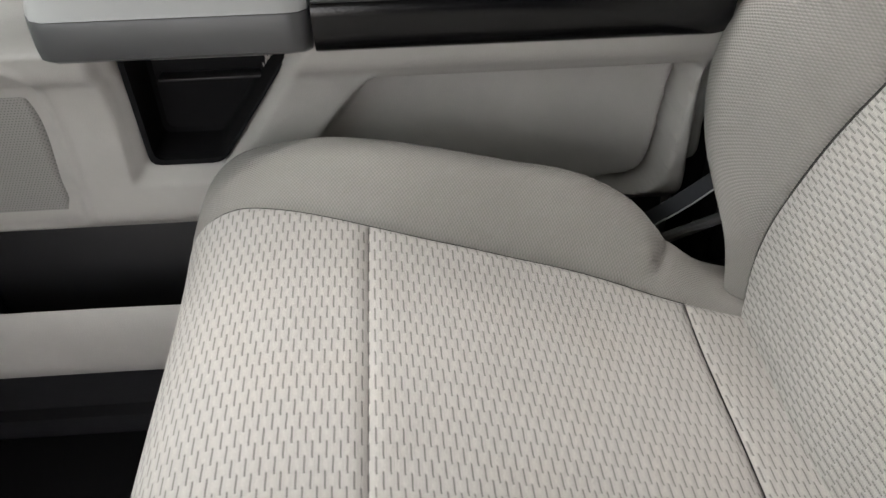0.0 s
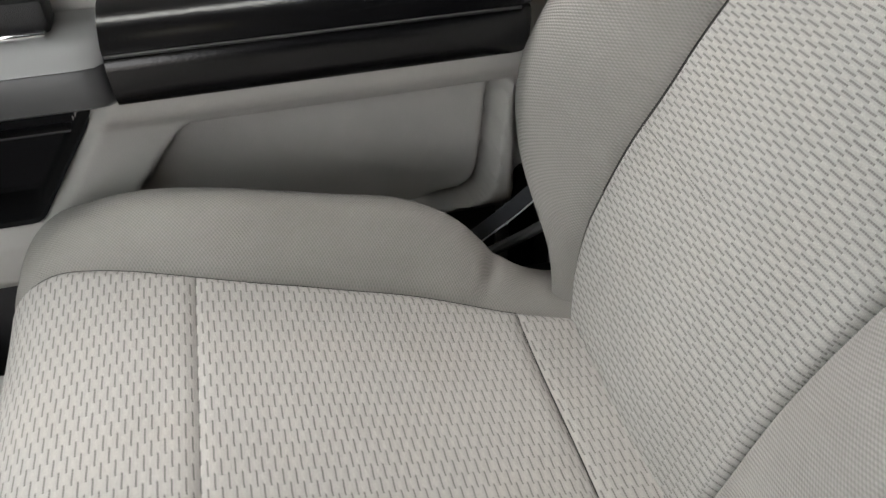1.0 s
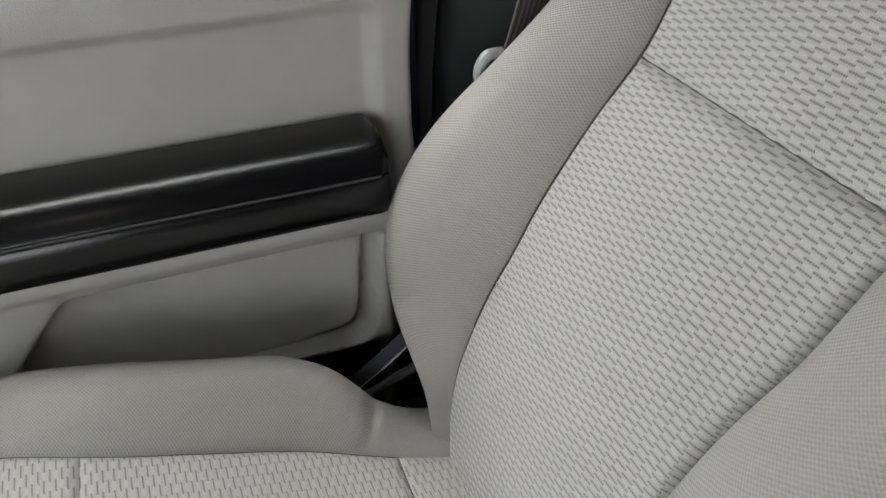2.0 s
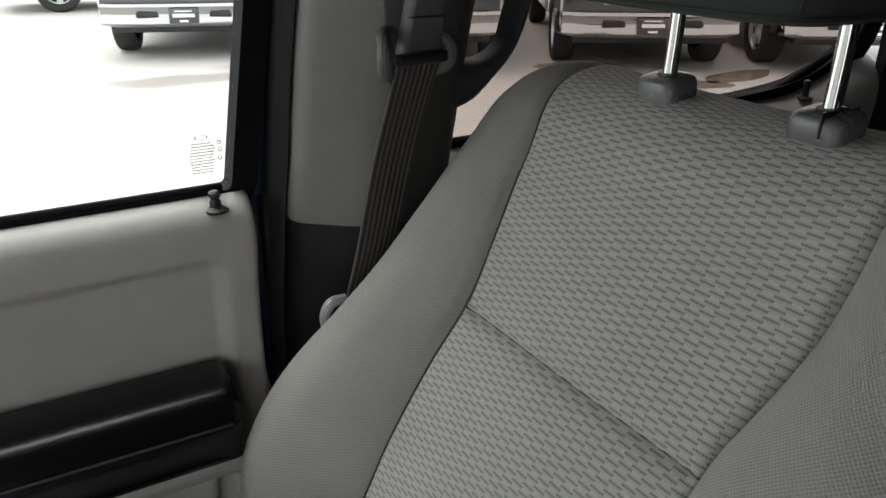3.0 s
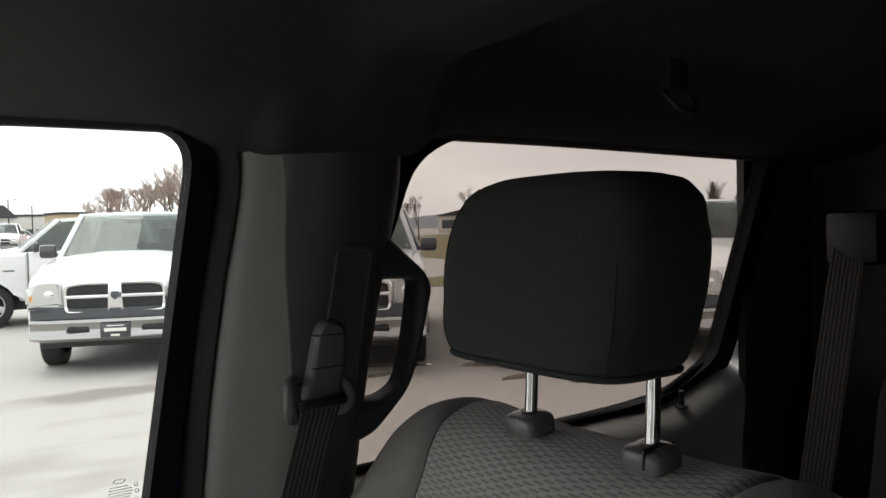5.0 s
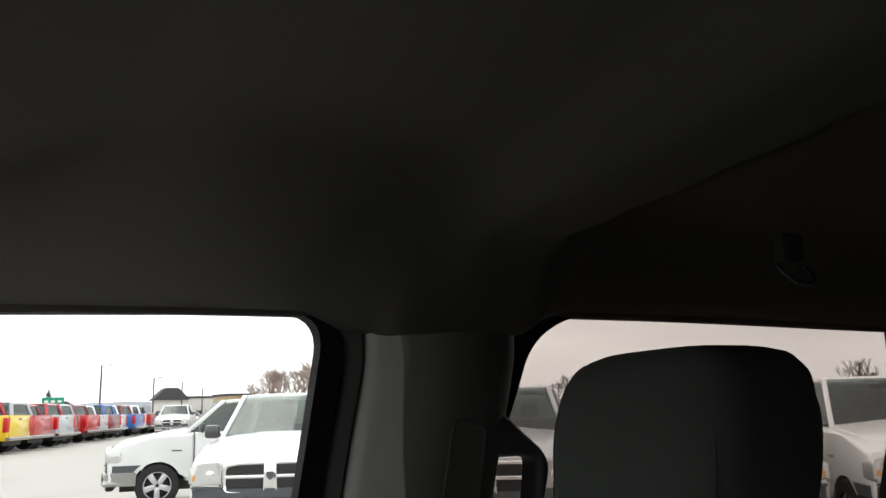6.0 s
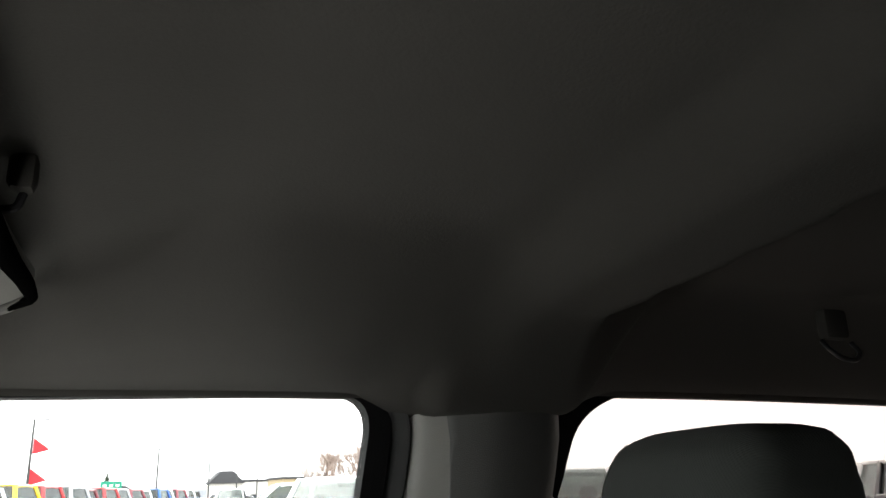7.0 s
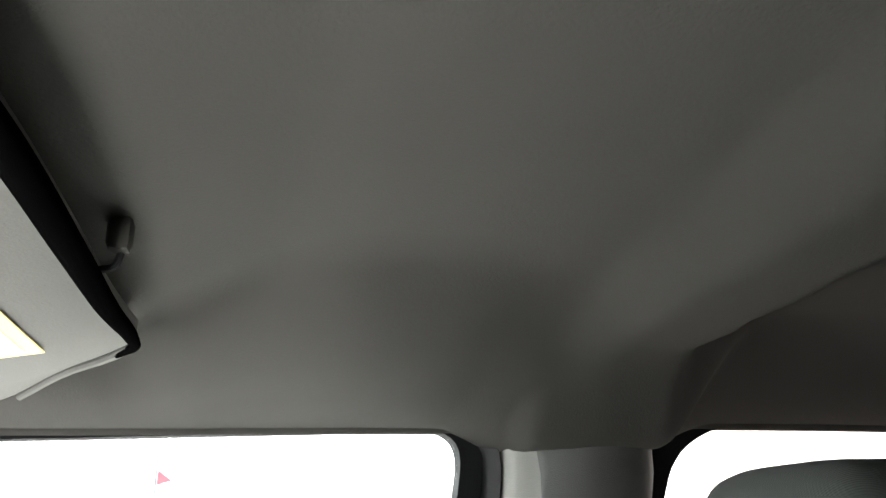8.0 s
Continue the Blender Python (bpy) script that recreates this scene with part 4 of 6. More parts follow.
vo = rounded([(-0.300, -0.10), (-0.284, 0.06), (-0.282, 0.20), (-0.282, 0.32), (-0.275, 0.428), (-0.302, 0.477), (-0.342, 0.522), (-0.418, 0.63), (-0.53, 0.66), (-0.53, -0.10)], [0.03, 0.1, 0.1, 0.1, 0.02, 0.05, 0.05, 0.04, 0.03, 0.03], 6)
rings = []
for inset, dz in ((0.965, 0.0), (1.0, 0.004), (1.0, 0.016), (0.97, 0.020)):
    cx, cy = -0.41, 0.30
    rings.append([(cx + (x - cx) * inset, cy + (y - cy) * inset, visor_z(x) + dz) for x, y in vo])
skin("visor_panel", rings, M_VISOR, visor, "pale grey cloth visor", sharp=50)
# a near-black tube stands for the shaded gap between visor and headliner
tube("visor_gap_shade", [(x, y, visor_z(x) - 0.002) for x, y in ((-0.298, -0.09), (-0.284, 0.06), (-0.282, 0.20), (-0.281, 0.32), (-0.277, 0.40), (-0.279, 0.432), (-0.287, 0.447), (-0.296, 0.464))], (0.0080, 0.0080, 0.0080, 0.0080, 0.0078, 0.0072, 0.0055, 0.0025), M_EDGE, visor, "near-black line for the shaded gap along the visor", sides=12, steps=50)
tube("visor_piping", [(x, y, visor_z(x) - 0.001) for x, y in ((-0.284, 0.442), (-0.302, 0.475), (-0.342, 0.520), (-0.40, 0.604))], 0.0036, M_VISOR, visor, "pale cloth piping", sides=8, steps=24)


def visor_patch(name, x0, x1, y0, y1, drop, mat, label):
    v = [(x, y, visor_z(x) - e) for e in (drop, drop - 0.0008) for x, y in ((x0, y0), (x1, y0), (x1, y1), (x0, y1))]
    link(name, v, [(0, 3, 2, 1), (4, 5, 6, 7), (0, 1, 5, 4), (1, 2, 6, 5), (2, 3, 7, 6), (3, 0, 4, 7)], mat, visor, label)


visor_patch("visor_label", -0.46, -0.352, 0.24, 0.412, 0.0060, M_LABEL_WHITE, "white warning label")
visor_patch("label_border", -0.465, -0.341, 0.23, 0.423, 0.0050, M_LABEL_YELLOW, "yellow label border")
clip = thing("visor_clip", "small grey visor retaining clip on the headliner", "clip")
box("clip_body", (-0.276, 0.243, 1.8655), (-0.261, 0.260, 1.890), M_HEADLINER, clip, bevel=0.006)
tube("clip_hook", [(-0.267, 0.251, 1.866), (-0.270, 0.252, 1.858), (-0.279, 0.254, 1.856)], 0.0024, M_SEAL, clip, sides=8, steps=14)

# unseen panes, tinted down to hold back light from front, driver's side and back
for name, p in (("window_windshield", ((-1.58, -0.78, 1.17), (-1.58, 0.78, 1.17), (-1.00, 0.70, 1.83), (-1.00, -0.70, 1.83))), ("window_driver", ((-0.50, -0.80, 1.37), (0.05, -0.80, 1.37), (0.05, -0.76, 1.83), (-0.50, -0.76, 1.83))), ("window_rear_left", ((0.32, -0.80, 1.37), (1.36, -0.80, 1.37), (1.36, -0.76, 1.83), (0.32, -0.76, 1.83))), ("window_back", ((1.38, -0.56, 1.40), (1.38, 0.56, 1.40), (1.35, 0.56, 1.80), (1.35, -0.56, 1.80)))):
    a, b, c2, d2 = (Vector(q) for q in p)
    n = (b - a).cross(d2 - a).normalized() * 0.004
    v, f = loft([[a, b, c2, d2], [a + n, b + n, c2 + n, d2 + n]])
    tagged(link(name, v, f, M_SCREEN if name == "window_windshield" else M_DEEP), "unseen windshield tinted to dim the cab" if name == "window_windshield" else "unseen cab window darkened to dim the cab", "window", kind="structure")


# ---- front passenger seat ----
SEAT_Y = 0.40


def sweep(path, offset):
    """A surface over a seat's path in the xz plane: at (s, w) the lateral place and height come from offset(s, w)."""
    c, length = along(path)

    def at(S, Wd):
        p = c(S)
        e = 1e-3
        tan = (c(np.clip(S + e, 0, length)) - c(np.clip(S - e, 0, length)))
        tan /= np.linalg.norm(tan, axis=-1, keepdims=True)
        n = np.stack([-tan[..., 1], tan[..., 0]], -1)
        y, h = offset(S, Wd)
        return np.stack([p[..., 0] + n[..., 0] * h, SEAT_Y + y, p[..., 1] + n[..., 1] * h], -1), y, np.stack([n[..., 0], 0 * y, n[..., 1]], -1)

    return at, length


def panel(name, surface, s0, s1, w0, w1, mat, parent, label="", step=0.006, seam=(1, 1, 1, 1), dip=0.0052, uv_turn=False, pack=1.0):
    """A sewn cloth panel: part of the seat's surface, drawn in at its seams; seam: start, end, low side, high side."""
    ns, nw = max(8, int((s1 - s0) / step)), max(8, int(abs(w1 - w0) / step))
    t = lambda n: 0.5 - 0.5 * np.cos(np.linspace(0, math.pi, n))  # noqa: E731
    mix = lambda a: 0.6 * t(a) + 0.4 * np.linspace(0, 1, a)  # noqa: E731
    s, w = s0 + (s1 - s0) * mix(ns), w0 + (w1 - w0) * mix(nw)
    S, Wd = np.meshgrid(s, w, indexing="ij")
    P, y, N = surface(S, Wd)
    edge = np.zeros(S.shape)
    ds = np.linalg.norm(np.gradient(P, axis=0), axis=-1).cumsum(0)
    dw = np.linalg.norm(np.gradient(P, axis=1), axis=-1).cumsum(1)
    for on, d in zip(seam, (ds, ds[-1:] - ds, dw, dw[:, -1:] - dw)):
        if on:
            edge = np.maximum(edge, np.exp(-((d / 0.0055) ** 1.5)))
    P = P - N * (dip * edge)[..., None]
    uvs = np.stack([pack * np.repeat(s[:, None], nw, 1), (SEAT_Y + y) * (1.12 if pack > 1 else 1.0)], -1).reshape(-1, 2) if not uv_turn else np.stack([np.repeat(s[:, None], nw, 1), np.repeat(dw.mean(0)[None], ns, 0)], -1).reshape(-1, 2)
    return link(name, P.reshape(-1, 3), grid_faces(ns, nw), mat, parent, label, uvs=uvs, sharp=80)


seat = thing("passenger_seat", "grey cloth front passenger seat with dashed woven inserts", "car seat", group="cab seats")

# cushion: a path along its middle, from under the front edge to the rear
CUSH = [(-0.512, 0.70), (-0.533, 0.78), (-0.543, 0.86), (-0.538, 0.922), (-0.519, 0.960), (-0.488, 0.982), (-0.45, 0.989), (-0.40, 0.988), (-0.36, 0.983), (-0.30, 0.968), (-0.22, 0.945), (-0.15, 0.925), (-0.075, 0.905), (-0.02, 0.893), (0.04, 0.88)]
_c, CL = along(CUSH)
_s = np.linspace(0, CL, 400)
_x = _c(_s)[:, 0]


def cush_s(x):
    """Length along the cushion's path at which it passes x, on the upper side."""
    m = np.argmin(_x)
    return float(np.interp(x, _x[m:], _s[m:]))


half = spline([(0.0, 0.235), (0.16, 0.25), (cush_s(-0.53), 0.250), (cush_s(-0.5), 0.243), (cush_s(-0.42), 0.218), (cush_s(-0.36), 0.200), (cush_s(-0.257), 0.188), (cush_s(-0.17), 0.180), (cush_s(-0.07), 0.156), (cush_s(-0.02), 0.147), (CL, 0.145)])
rise = spline([(0.0, 0.004), (0.18, 0.006), (cush_s(-0.53), 0.006), (cush_s(-0.506), 0.012), (cush_s(-0.46), 0.025), (cush_s(-0.41), 0.042), (cush_s(-0.35), 0.053), (cush_s(-0.25), 0.061), (cush_s(-0.17), 0.066), (cush_s(-0.125), 0.057), (cush_s(-0.09), 0.036), (cush_s(-0.05), 0.018), (CL, 0.006)])
spread = spline([(0.0, 0.10), (cush_s(-0.5), 0.105), (cush_s(-0.3), 0.112), (cush_s(-0.14), 0.105), (cush_s(-0.08), 0.085), (CL, 0.085)])


def cush_offset(S, Wd):
    """w from -1 to 1 is the insert, from 1 to 2 the outer bolster, from -2 to -1 the inner one."""
    a = np.abs(Wd)
    h, r, sp = half(S), rise(S), spread(S)
    side = np.clip(a - 1, 0, 1)
    prof = spline([(0.0, 0.0, 0.0), (0.16, 0.22, 0.60), (0.32, 0.46, 0.97), (0.46, 0.70, 0.92), (0.58, 0.90, 0.45), (0.70, 1.0, -0.4), (0.85, 1.02, -1.2), (1.0, 0.98, -2.0)])(side)
    y = np.where(a <= 1, a * h, h + prof[..., 0] * sp)
    tall = np.where(prof[..., 1] > 0, prof[..., 1] * r, prof[..., 1] * 0.085)
    crown = 0.006 * np.cos(np.clip(a, 0, 1) * math.pi / 2) + 0.010 * np.clip(a, 0, 1) ** 3
    lift = np.where(a <= 1, crown, 0.010 * (1 - side) ** 2 + tall)
    # folds in the cloth near the rear of the bolster
    fold = np.exp(-(((S - cush_s(-0.092) - 0.05 * (side - 0.3)) / 0.006) ** 2)) * np.exp(-(((side - 0.22) / 0.2) ** 2)) * (a > 1)
    fold2 = np.exp(-(((S - cush_s(-0.175)) / 0.010) ** 2)) * np.exp(-((side / 0.12) ** 2)) * (a > 1)
    return np.sign(Wd) * y, lift - 0.010 * fold - 0.003 * fold2


cushion, _ = sweep(CUSH, cush_offset)
S1, S2, S3 = cush_s(-0.365), cush_s(-0.073), cush_s(0.02)
panel("seat_cushion", cushion, S1, S2, -1.0, 1.0, M_INSERT, seat, "light grey cloth cushion insert with dark dashes", 0.008)
panel("cushion_front_panel", cushion, 0.0, S1, -1.0, 1.0, M_INSERT, seat, "light grey dashed cloth front panel", 0.008, seam=(0, 1, 1, 1))
panel("cushion_rear_panel", cushion, S2, S3, -1.0, 1.0, M_INSERT, seat, "light grey dashed cloth rear panel", 0.006, seam=(1, 0, 1, 1))
panel("cushion_outer_bolster", cushion, 0.0, S3, 1.0, 2.0, M_BOLSTER, seat, "plain grey cloth side bolster", 0.006, seam=(0, 0, 1, 0), uv_turn=True)
panel("cushion_inner_bolster", cushion, 0.0, S3, -2.0, -1.0, M_BOLSTER, seat, "plain grey cloth side bolster", 0.008, seam=(0, 0, 0, 1), uv_turn=True)
box("seat_base", (-0.50, 0.14, 0.60), (0.05, 0.66, 0.80), M_BLACK, seat, "black seat base", 0.02)

# backrest
BACK = [(-0.018, 0.85), (-0.010, 0.905), (0.004, 0.965), (0.038, 1.075), (0.074, 1.165), (0.115, 1.243), (0.158, 1.315), (0.200, 1.385), (0.234, 1.443), (0.258, 1.485), (0.276, 1.501), (0.300, 1.510), (0.330, 1.512), (0.360, 1.503), (0.384, 1.472), (0.394, 1.42)]
_bc, BL = along(BACK)
_bs = np.linspace(0, BL, 500)
_bz = _bc(_bs)[:, 1]
_top = int(np.argmax(_bz))


def back_s(z):
    return float(np.interp(z, _bz[: _top + 1], _bs[: _top + 1]))


TOP = float(_bs[_top])
b_half = spline([(0.0, 0.150), (back_s(0.905), 0.161), (back_s(0.93), 0.174), (back_s(0.98), 0.186), (back_s(1.02), 0.185), (back_s(1.08), 0.180), (back_s(1.13), 0.171), (back_s(1.18), 0.168), (back_s(1.26), 0.161), (back_s(1.325), 0.153), (back_s(1.37), 0.160), (back_s(1.42), 0.169), (back_s(1.47), 0.175), (back_s(1.497), 0.183), (TOP, 0.188), (BL, 0.19)])
b_near = spline([(0.0, 0.09), (back_s(0.94), 0.097), (back_s(1.05), 0.100), (back_s(1.13), 0.108), (back_s(1.18), 0.116), (back_s(1.23), 0.126), (back_s(1.29), 0.130), (back_s(1.33), 0.134), (back_s(1.37), 0.146), (back_s(1.41), 0.156), (back_s(1.45), 0.159), (back_s(1.5), 0.159), (TOP, 0.166), (BL, 0.18)])
b_wide = spline([(0.0, 0.19), (back_s(0.92), 0.192), (back_s(0.95), 0.220), (back_s(0.975), 0.270), (back_s(1.0), 0.318), (back_s(1.03), 0.350), (back_s(1.08), 0.368), (back_s(1.13), 0.362), (back_s(1.19), 0.340), (back_s(1.27), 0.302), (back_s(1.36), 0.280), (back_s(1.42), 0.266), (back_s(1.47), 0.250), (back_s(1.5), 0.232), (TOP, 0.214), (BL, 0.215)])
b_rise = spline([(0.0, 0.01), (back_s(0.94), 0.022), (back_s(1.0), 0.048), (back_s(1.08), 0.070), (back_s(1.16), 0.070), (back_s(1.24), 0.056), (back_s(1.32), 0.040), (back_s(1.42), 0.022), (back_s(1.5), 0.008), (TOP, 0.003), (BL, 0.0)])


def back_offset(S, Wd):
    a = np.abs(Wd)
    h, r, wd = np.where(Wd > 0, b_half(S), b_near(S)), b_rise(S), b_wide(S)
    side = np.clip(a - 1, 0, 1)
    prof = spline([(0.0, 0.0, 0.0), (0.16, 0.24, 0.62), (0.32, 0.50, 1.0), (0.46, 0.76, 0.86), (0.58, 0.94, 0.35), (0.70, 1.0, -0.35), (0.85, 0.98, -1.3), (1.0, 0.86, -2.2)])(side)
    y = np.where(a <= 1, a * h, h + prof[..., 0] * (wd - h))
    tall = np.where(prof[..., 1] > 0, prof[..., 1] * r, prof[..., 1] * 0.045)
    groove = np.exp(-(((S - back_s(1.315)) / 0.012) ** 2)) * smooth(1.0, 0.9, a)
    faint = np.exp(-(((S - back_s(1.095)) / 0.004) ** 2)) * smooth(1.0, 0.9, a)
    belly = 0.010 * np.cos(np.clip(a, 0, 1) * math.pi / 2) * smooth(TOP, TOP - 0.10, S)
    lift = np.where(a <= 1, belly + 0.006 * a**3, 0.006 * (1 - side) ** 2 + tall) - 0.005 * groove - 0.0012 * faint
    return np.sign(Wd) * y, lift


backrest, _ = sweep(BACK, back_offset)
B1 = back_s(1.315)
panel("backrest_lower_insert", backrest, 0.0, B1, -1.0, 1.0, M_INSERT_BACK, seat, "light grey dashed cloth backrest insert", 0.007, seam=(0, 1, 1, 1), dip=0.0075, pack=1.27)
panel("backrest_upper_insert", backrest, B1, TOP + 0.02, -1.0, 1.0, M_INSERT_BACK, seat, "light grey dashed cloth upper insert", 0.007, seam=(1, 0, 1, 1), dip=0.0075, pack=1.27)
panel("backrest_top", backrest, TOP + 0.02, BL, -1.0, 1.0, M_BOLSTER, seat, "plain grey cloth backrest top", 0.007, seam=(1, 0, 1, 1))
panel("backrest_outer_bolster", backrest, 0.0, BL, 1.0, 2.0, M_BOLSTER, seat, "plain grey cloth side bolster", 0.007, seam=(0, 0, 1, 0), uv_turn=True)
panel("backrest_inner_bolster", backrest, 0.0, BL, -2.0, -1.0, M_BOLSTER, seat, "plain grey cloth side bolster", 0.007, seam=(0, 0, 0, 1), uv_turn=True)
rings = []
for s in np.linspace(0.02, BL, 24):
    p0 = _bc(s)
    rings.append([(p0[0] + 0.085 * (1 if s < TOP - 0.1 else max(0.0, 1 - (s - TOP + 0.1) / 0.12)) + 0.0, SEAT_Y + y0, p0[1] - 0.035) for y0 in np.linspace(-1, 1, 9) * (float(b_wide(s)) - 0.03)] + [(p0[0] + 0.05, SEAT_Y + y0, p0[1] - 0.03) for y0 in np.linspace(1, -1, 9) * (float(b_wide(s)) - 0.02)])
skin("backrest_shell", rings, M_TRIM_DARK, seat, "charcoal backrest shell")


def on_back(s, w, lift=0.0015):
    P, _y, _n = backrest(np.array([[s, s + 0.002], [s + 0.002, s + 0.002]]), np.array([[w, w], [w, w]]))
    p = P[0, 0]
    t = P[0, 1] - P[0, 0]
    n = np.array((-t[2], 0, t[0])) / np.linalg.norm(t)
    return tuple(p + n * lift)


# the pulled seam across the backrest, and the double stitching on the inner bolster
tube("cross_stitch", [on_back(B1, w, -0.0058 + 0.0006 * math.sin(w * 40)) for w in np.linspace(-1.0, 1.0, 60)], 0.0013, M_THREAD, seat, "dark cross seam thread", sides=6, steps=60)
for w in np.linspace(0.30, 0.95, 36):
    tube("stitch", [on_back(back_s(1.095) + 0.004 * math.sin(2.5 * w), q, 0.0004) for q in (w - 0.006, w, w + 0.006)], 0.0006, M_STITCH, seat, sides=5, steps=3)
s_keys = spline([(-1.02, back_s(1.490)), (-1.11, back_s(1.4925)), (-1.284, back_s(1.492)), (-1.42, back_s(1.489)), (-1.53, back_s(1.4845)), (-1.62, back_s(1.479)), (-1.68, back_s(1.468)), (-1.72, back_s(1.45))][::-1])
for shift in (-0.002, 0.002):
    tube("bolster_stitch", [on_back(float(s_keys(w)) + shift, w, 0.0012) for w in np.linspace(-1.71, -1.03, 30)], 0.0009, M_STITCH, seat, "grey double stitching", sides=6, steps=80)

for w in (-1.0, 1.0):
    tube("side_seam", [on_back(s, w, -0.0070) for s in np.linspace(back_s(0.93), TOP + 0.01, 40)], 0.0010, M_SEAM, seat, "dark sewn seam", sides=5, steps=90)
for w in (-1.0, 1.0):
    pts = []
    for s in np.linspace(cush_s(-0.525), S2, 40):
        P, _y, _n = cushion(np.array([[s]]), np.array([[w]]))
        pts.append(tuple(P[0, 0] - _n[0, 0] * 0.0055))
    tube("cushion_seam", pts, 0.0010, M_SEAM, seat, "dark sewn seam", sides=5, steps=90)

# headrest on two chrome posts
HR_Y = 0.413
prof = spline([(z, 0.90 * w, d) for z, w, d in [(1.586, 0.1170, 0.046), (1.592, 0.1270, 0.056), (1.604, 0.1335, 0.061), (1.64, 0.1400, 0.063), (1.69, 0.1390, 0.063), (1.710, 0.1335, 0.061), (1.727, 0.1230, 0.058), (1.741, 0.107, 0.052), (1.750, 0.084, 0.042), (1.7545, 0.056, 0.028), (1.7565, 0.020, 0.010)]])
rings = []
for z in np.r_[1.586, 1.588, 1.592, 1.598, np.linspace(1.604, 1.727, 16), 1.732, 1.737, 1.741, 1.7445, 1.7475, 1.750, 1.752, 1.7535, 1.7545, 1.7557, 1.7565]:
    wv, dv = prof(z)
    inner = 0.94 + 0.06 * smooth(1.59, 1.67, z) + 0.04 * smooth(1.66, 1.71, z) + 0.09 * smooth(1.71, 1.735, z) + 0.12 * smooth(1.735, 1.752, z)  # the shoulder towards the driver is squarer
    ring = []
    for q in np.linspace(0, 2 * math.pi, 56, endpoint=False):
        cx, cy = math.cos(q), math.sin(q)
        ring.append((0.286 + 0.10 * (z - 1.586) + dv * math.copysign(abs(cx) ** (2 / 4.8), cx), HR_Y + wv * (inner if cy < 0 else 1.0) * math.copysign(abs(cy) ** (2 / 4.4), cy), z))
    rings.append(ring)
v, f = loft(rings)
arr = np.array(v)
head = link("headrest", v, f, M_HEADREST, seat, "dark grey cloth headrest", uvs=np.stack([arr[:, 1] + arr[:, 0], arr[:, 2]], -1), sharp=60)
for sgn in (-1, 1):
    line = []
    for z in np.linspace(1.592, 1.745, 20):
        wv, dv = prof(z)
        cy = 0.87 * sgn
        cx = -((1 - abs(cy) ** 4.4) ** (1 / 4.8))
        line.append((0.286 + 0.10 * (z - 1.586) + dv * cx - 0.0004, HR_Y + wv * cy, z))
    tube("headrest_seam", line, 0.0009, M_HEADREST, head, sides=6, steps=50)
wv, dv = prof(1.590)
rim = [(0.286 + (dv + 0.003) * math.copysign(abs(math.cos(q)) ** (2 / 4.8), math.cos(q)), HR_Y + (wv + 0.002) * (0.945 if math.sin(q) < 0 else 1.0) * math.copysign(abs(math.sin(q)) ** (2 / 4.4), math.sin(q)), 1.589) for q in np.linspace(0, 2 * math.pi, 61)]
tube("headrest_piping", rim, 0.0028, M_HEADREST, head, sides=6, steps=90)
for y in (0.470, 0.321):
    tube("headrest_post", [(0.298, y, 1.50), (0.302, y, 1.55), (0.304, y, 1.60)], 0.0062, M_CHROME, seat, "polished chrome post", sides=20, steps=8)
    g = rounded([(0.281, y - 0.0215), (0.317, y - 0.0205), (0.317, y + 0.0205), (0.281, y + 0.0215)], 0.011, 6)
    rings = []
    for k, z in ((1.0, 1.504), (1.02, 1.513), (1.0, 1.5190), (0.93, 1.5225), (0.80, 1.5245), (0.25, 1.5255)):
        rings.append([(0.298 + (a - 0.298) * k, y + (b - y) * k, z + 0.10 * (a - 0.298) + 0.003) for a, b in g])
    guide = skin("post_guide", rings, M_GUIDE, seat, "dark grey plastic post guide", sharp=60)
    lathe("guide_hole", [(0.0095, 0.0), (0.0095, 0.0012), (0.0068, 0.0012)], M_BLACK, guide, "", 20, Matrix.Translation((0.300, y, 1.5280)))
    if y < 0.4:
        box("release_slot", (0.2795, y - 0.0085, 1.512), (0.3185, y - 0.0068, 1.5296), M_BLACK, guide, bevel=0.0004)

# ---- rear seat and its belt ----
rseat = thing("rear_seat", "dark grey cloth rear seat in shadow", "car seat", group="cab seats")
rings = []
for y in np.r_[-0.62, -0.61, -0.59, np.linspace(-0.55, 0.50, 10), 0.54, 0.56, 0.57]:
    e = min(1.0, (0.57 - abs(y + 0.025) + 0.03) / 0.06)
    rings.append([(x + 0.03 * (1 - e), y, z - 0.03 * (1 - e) * (1 if z > 1.2 else 0)) for x, z in ((1.05, 0.59), (1.09, 1.10), (1.13, 1.30), (1.155, 1.42), (1.175, 1.455), (1.21, 1.465), (1.25, 1.45), (1.26, 1.40), (1.26, 0.59))])
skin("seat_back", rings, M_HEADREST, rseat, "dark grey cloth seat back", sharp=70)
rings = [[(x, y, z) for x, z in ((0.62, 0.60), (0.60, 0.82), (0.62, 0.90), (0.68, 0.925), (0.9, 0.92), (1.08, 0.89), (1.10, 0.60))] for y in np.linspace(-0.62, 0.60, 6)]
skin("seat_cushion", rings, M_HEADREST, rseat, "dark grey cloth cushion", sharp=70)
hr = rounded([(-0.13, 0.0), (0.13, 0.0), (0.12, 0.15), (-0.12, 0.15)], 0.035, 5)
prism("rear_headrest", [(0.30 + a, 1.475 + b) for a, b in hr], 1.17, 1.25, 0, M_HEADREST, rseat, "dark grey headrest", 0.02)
rbelt = thing("seat_belt", "grey rear seat belt hanging beside the rear seat", "seat belt", group="seat belts")
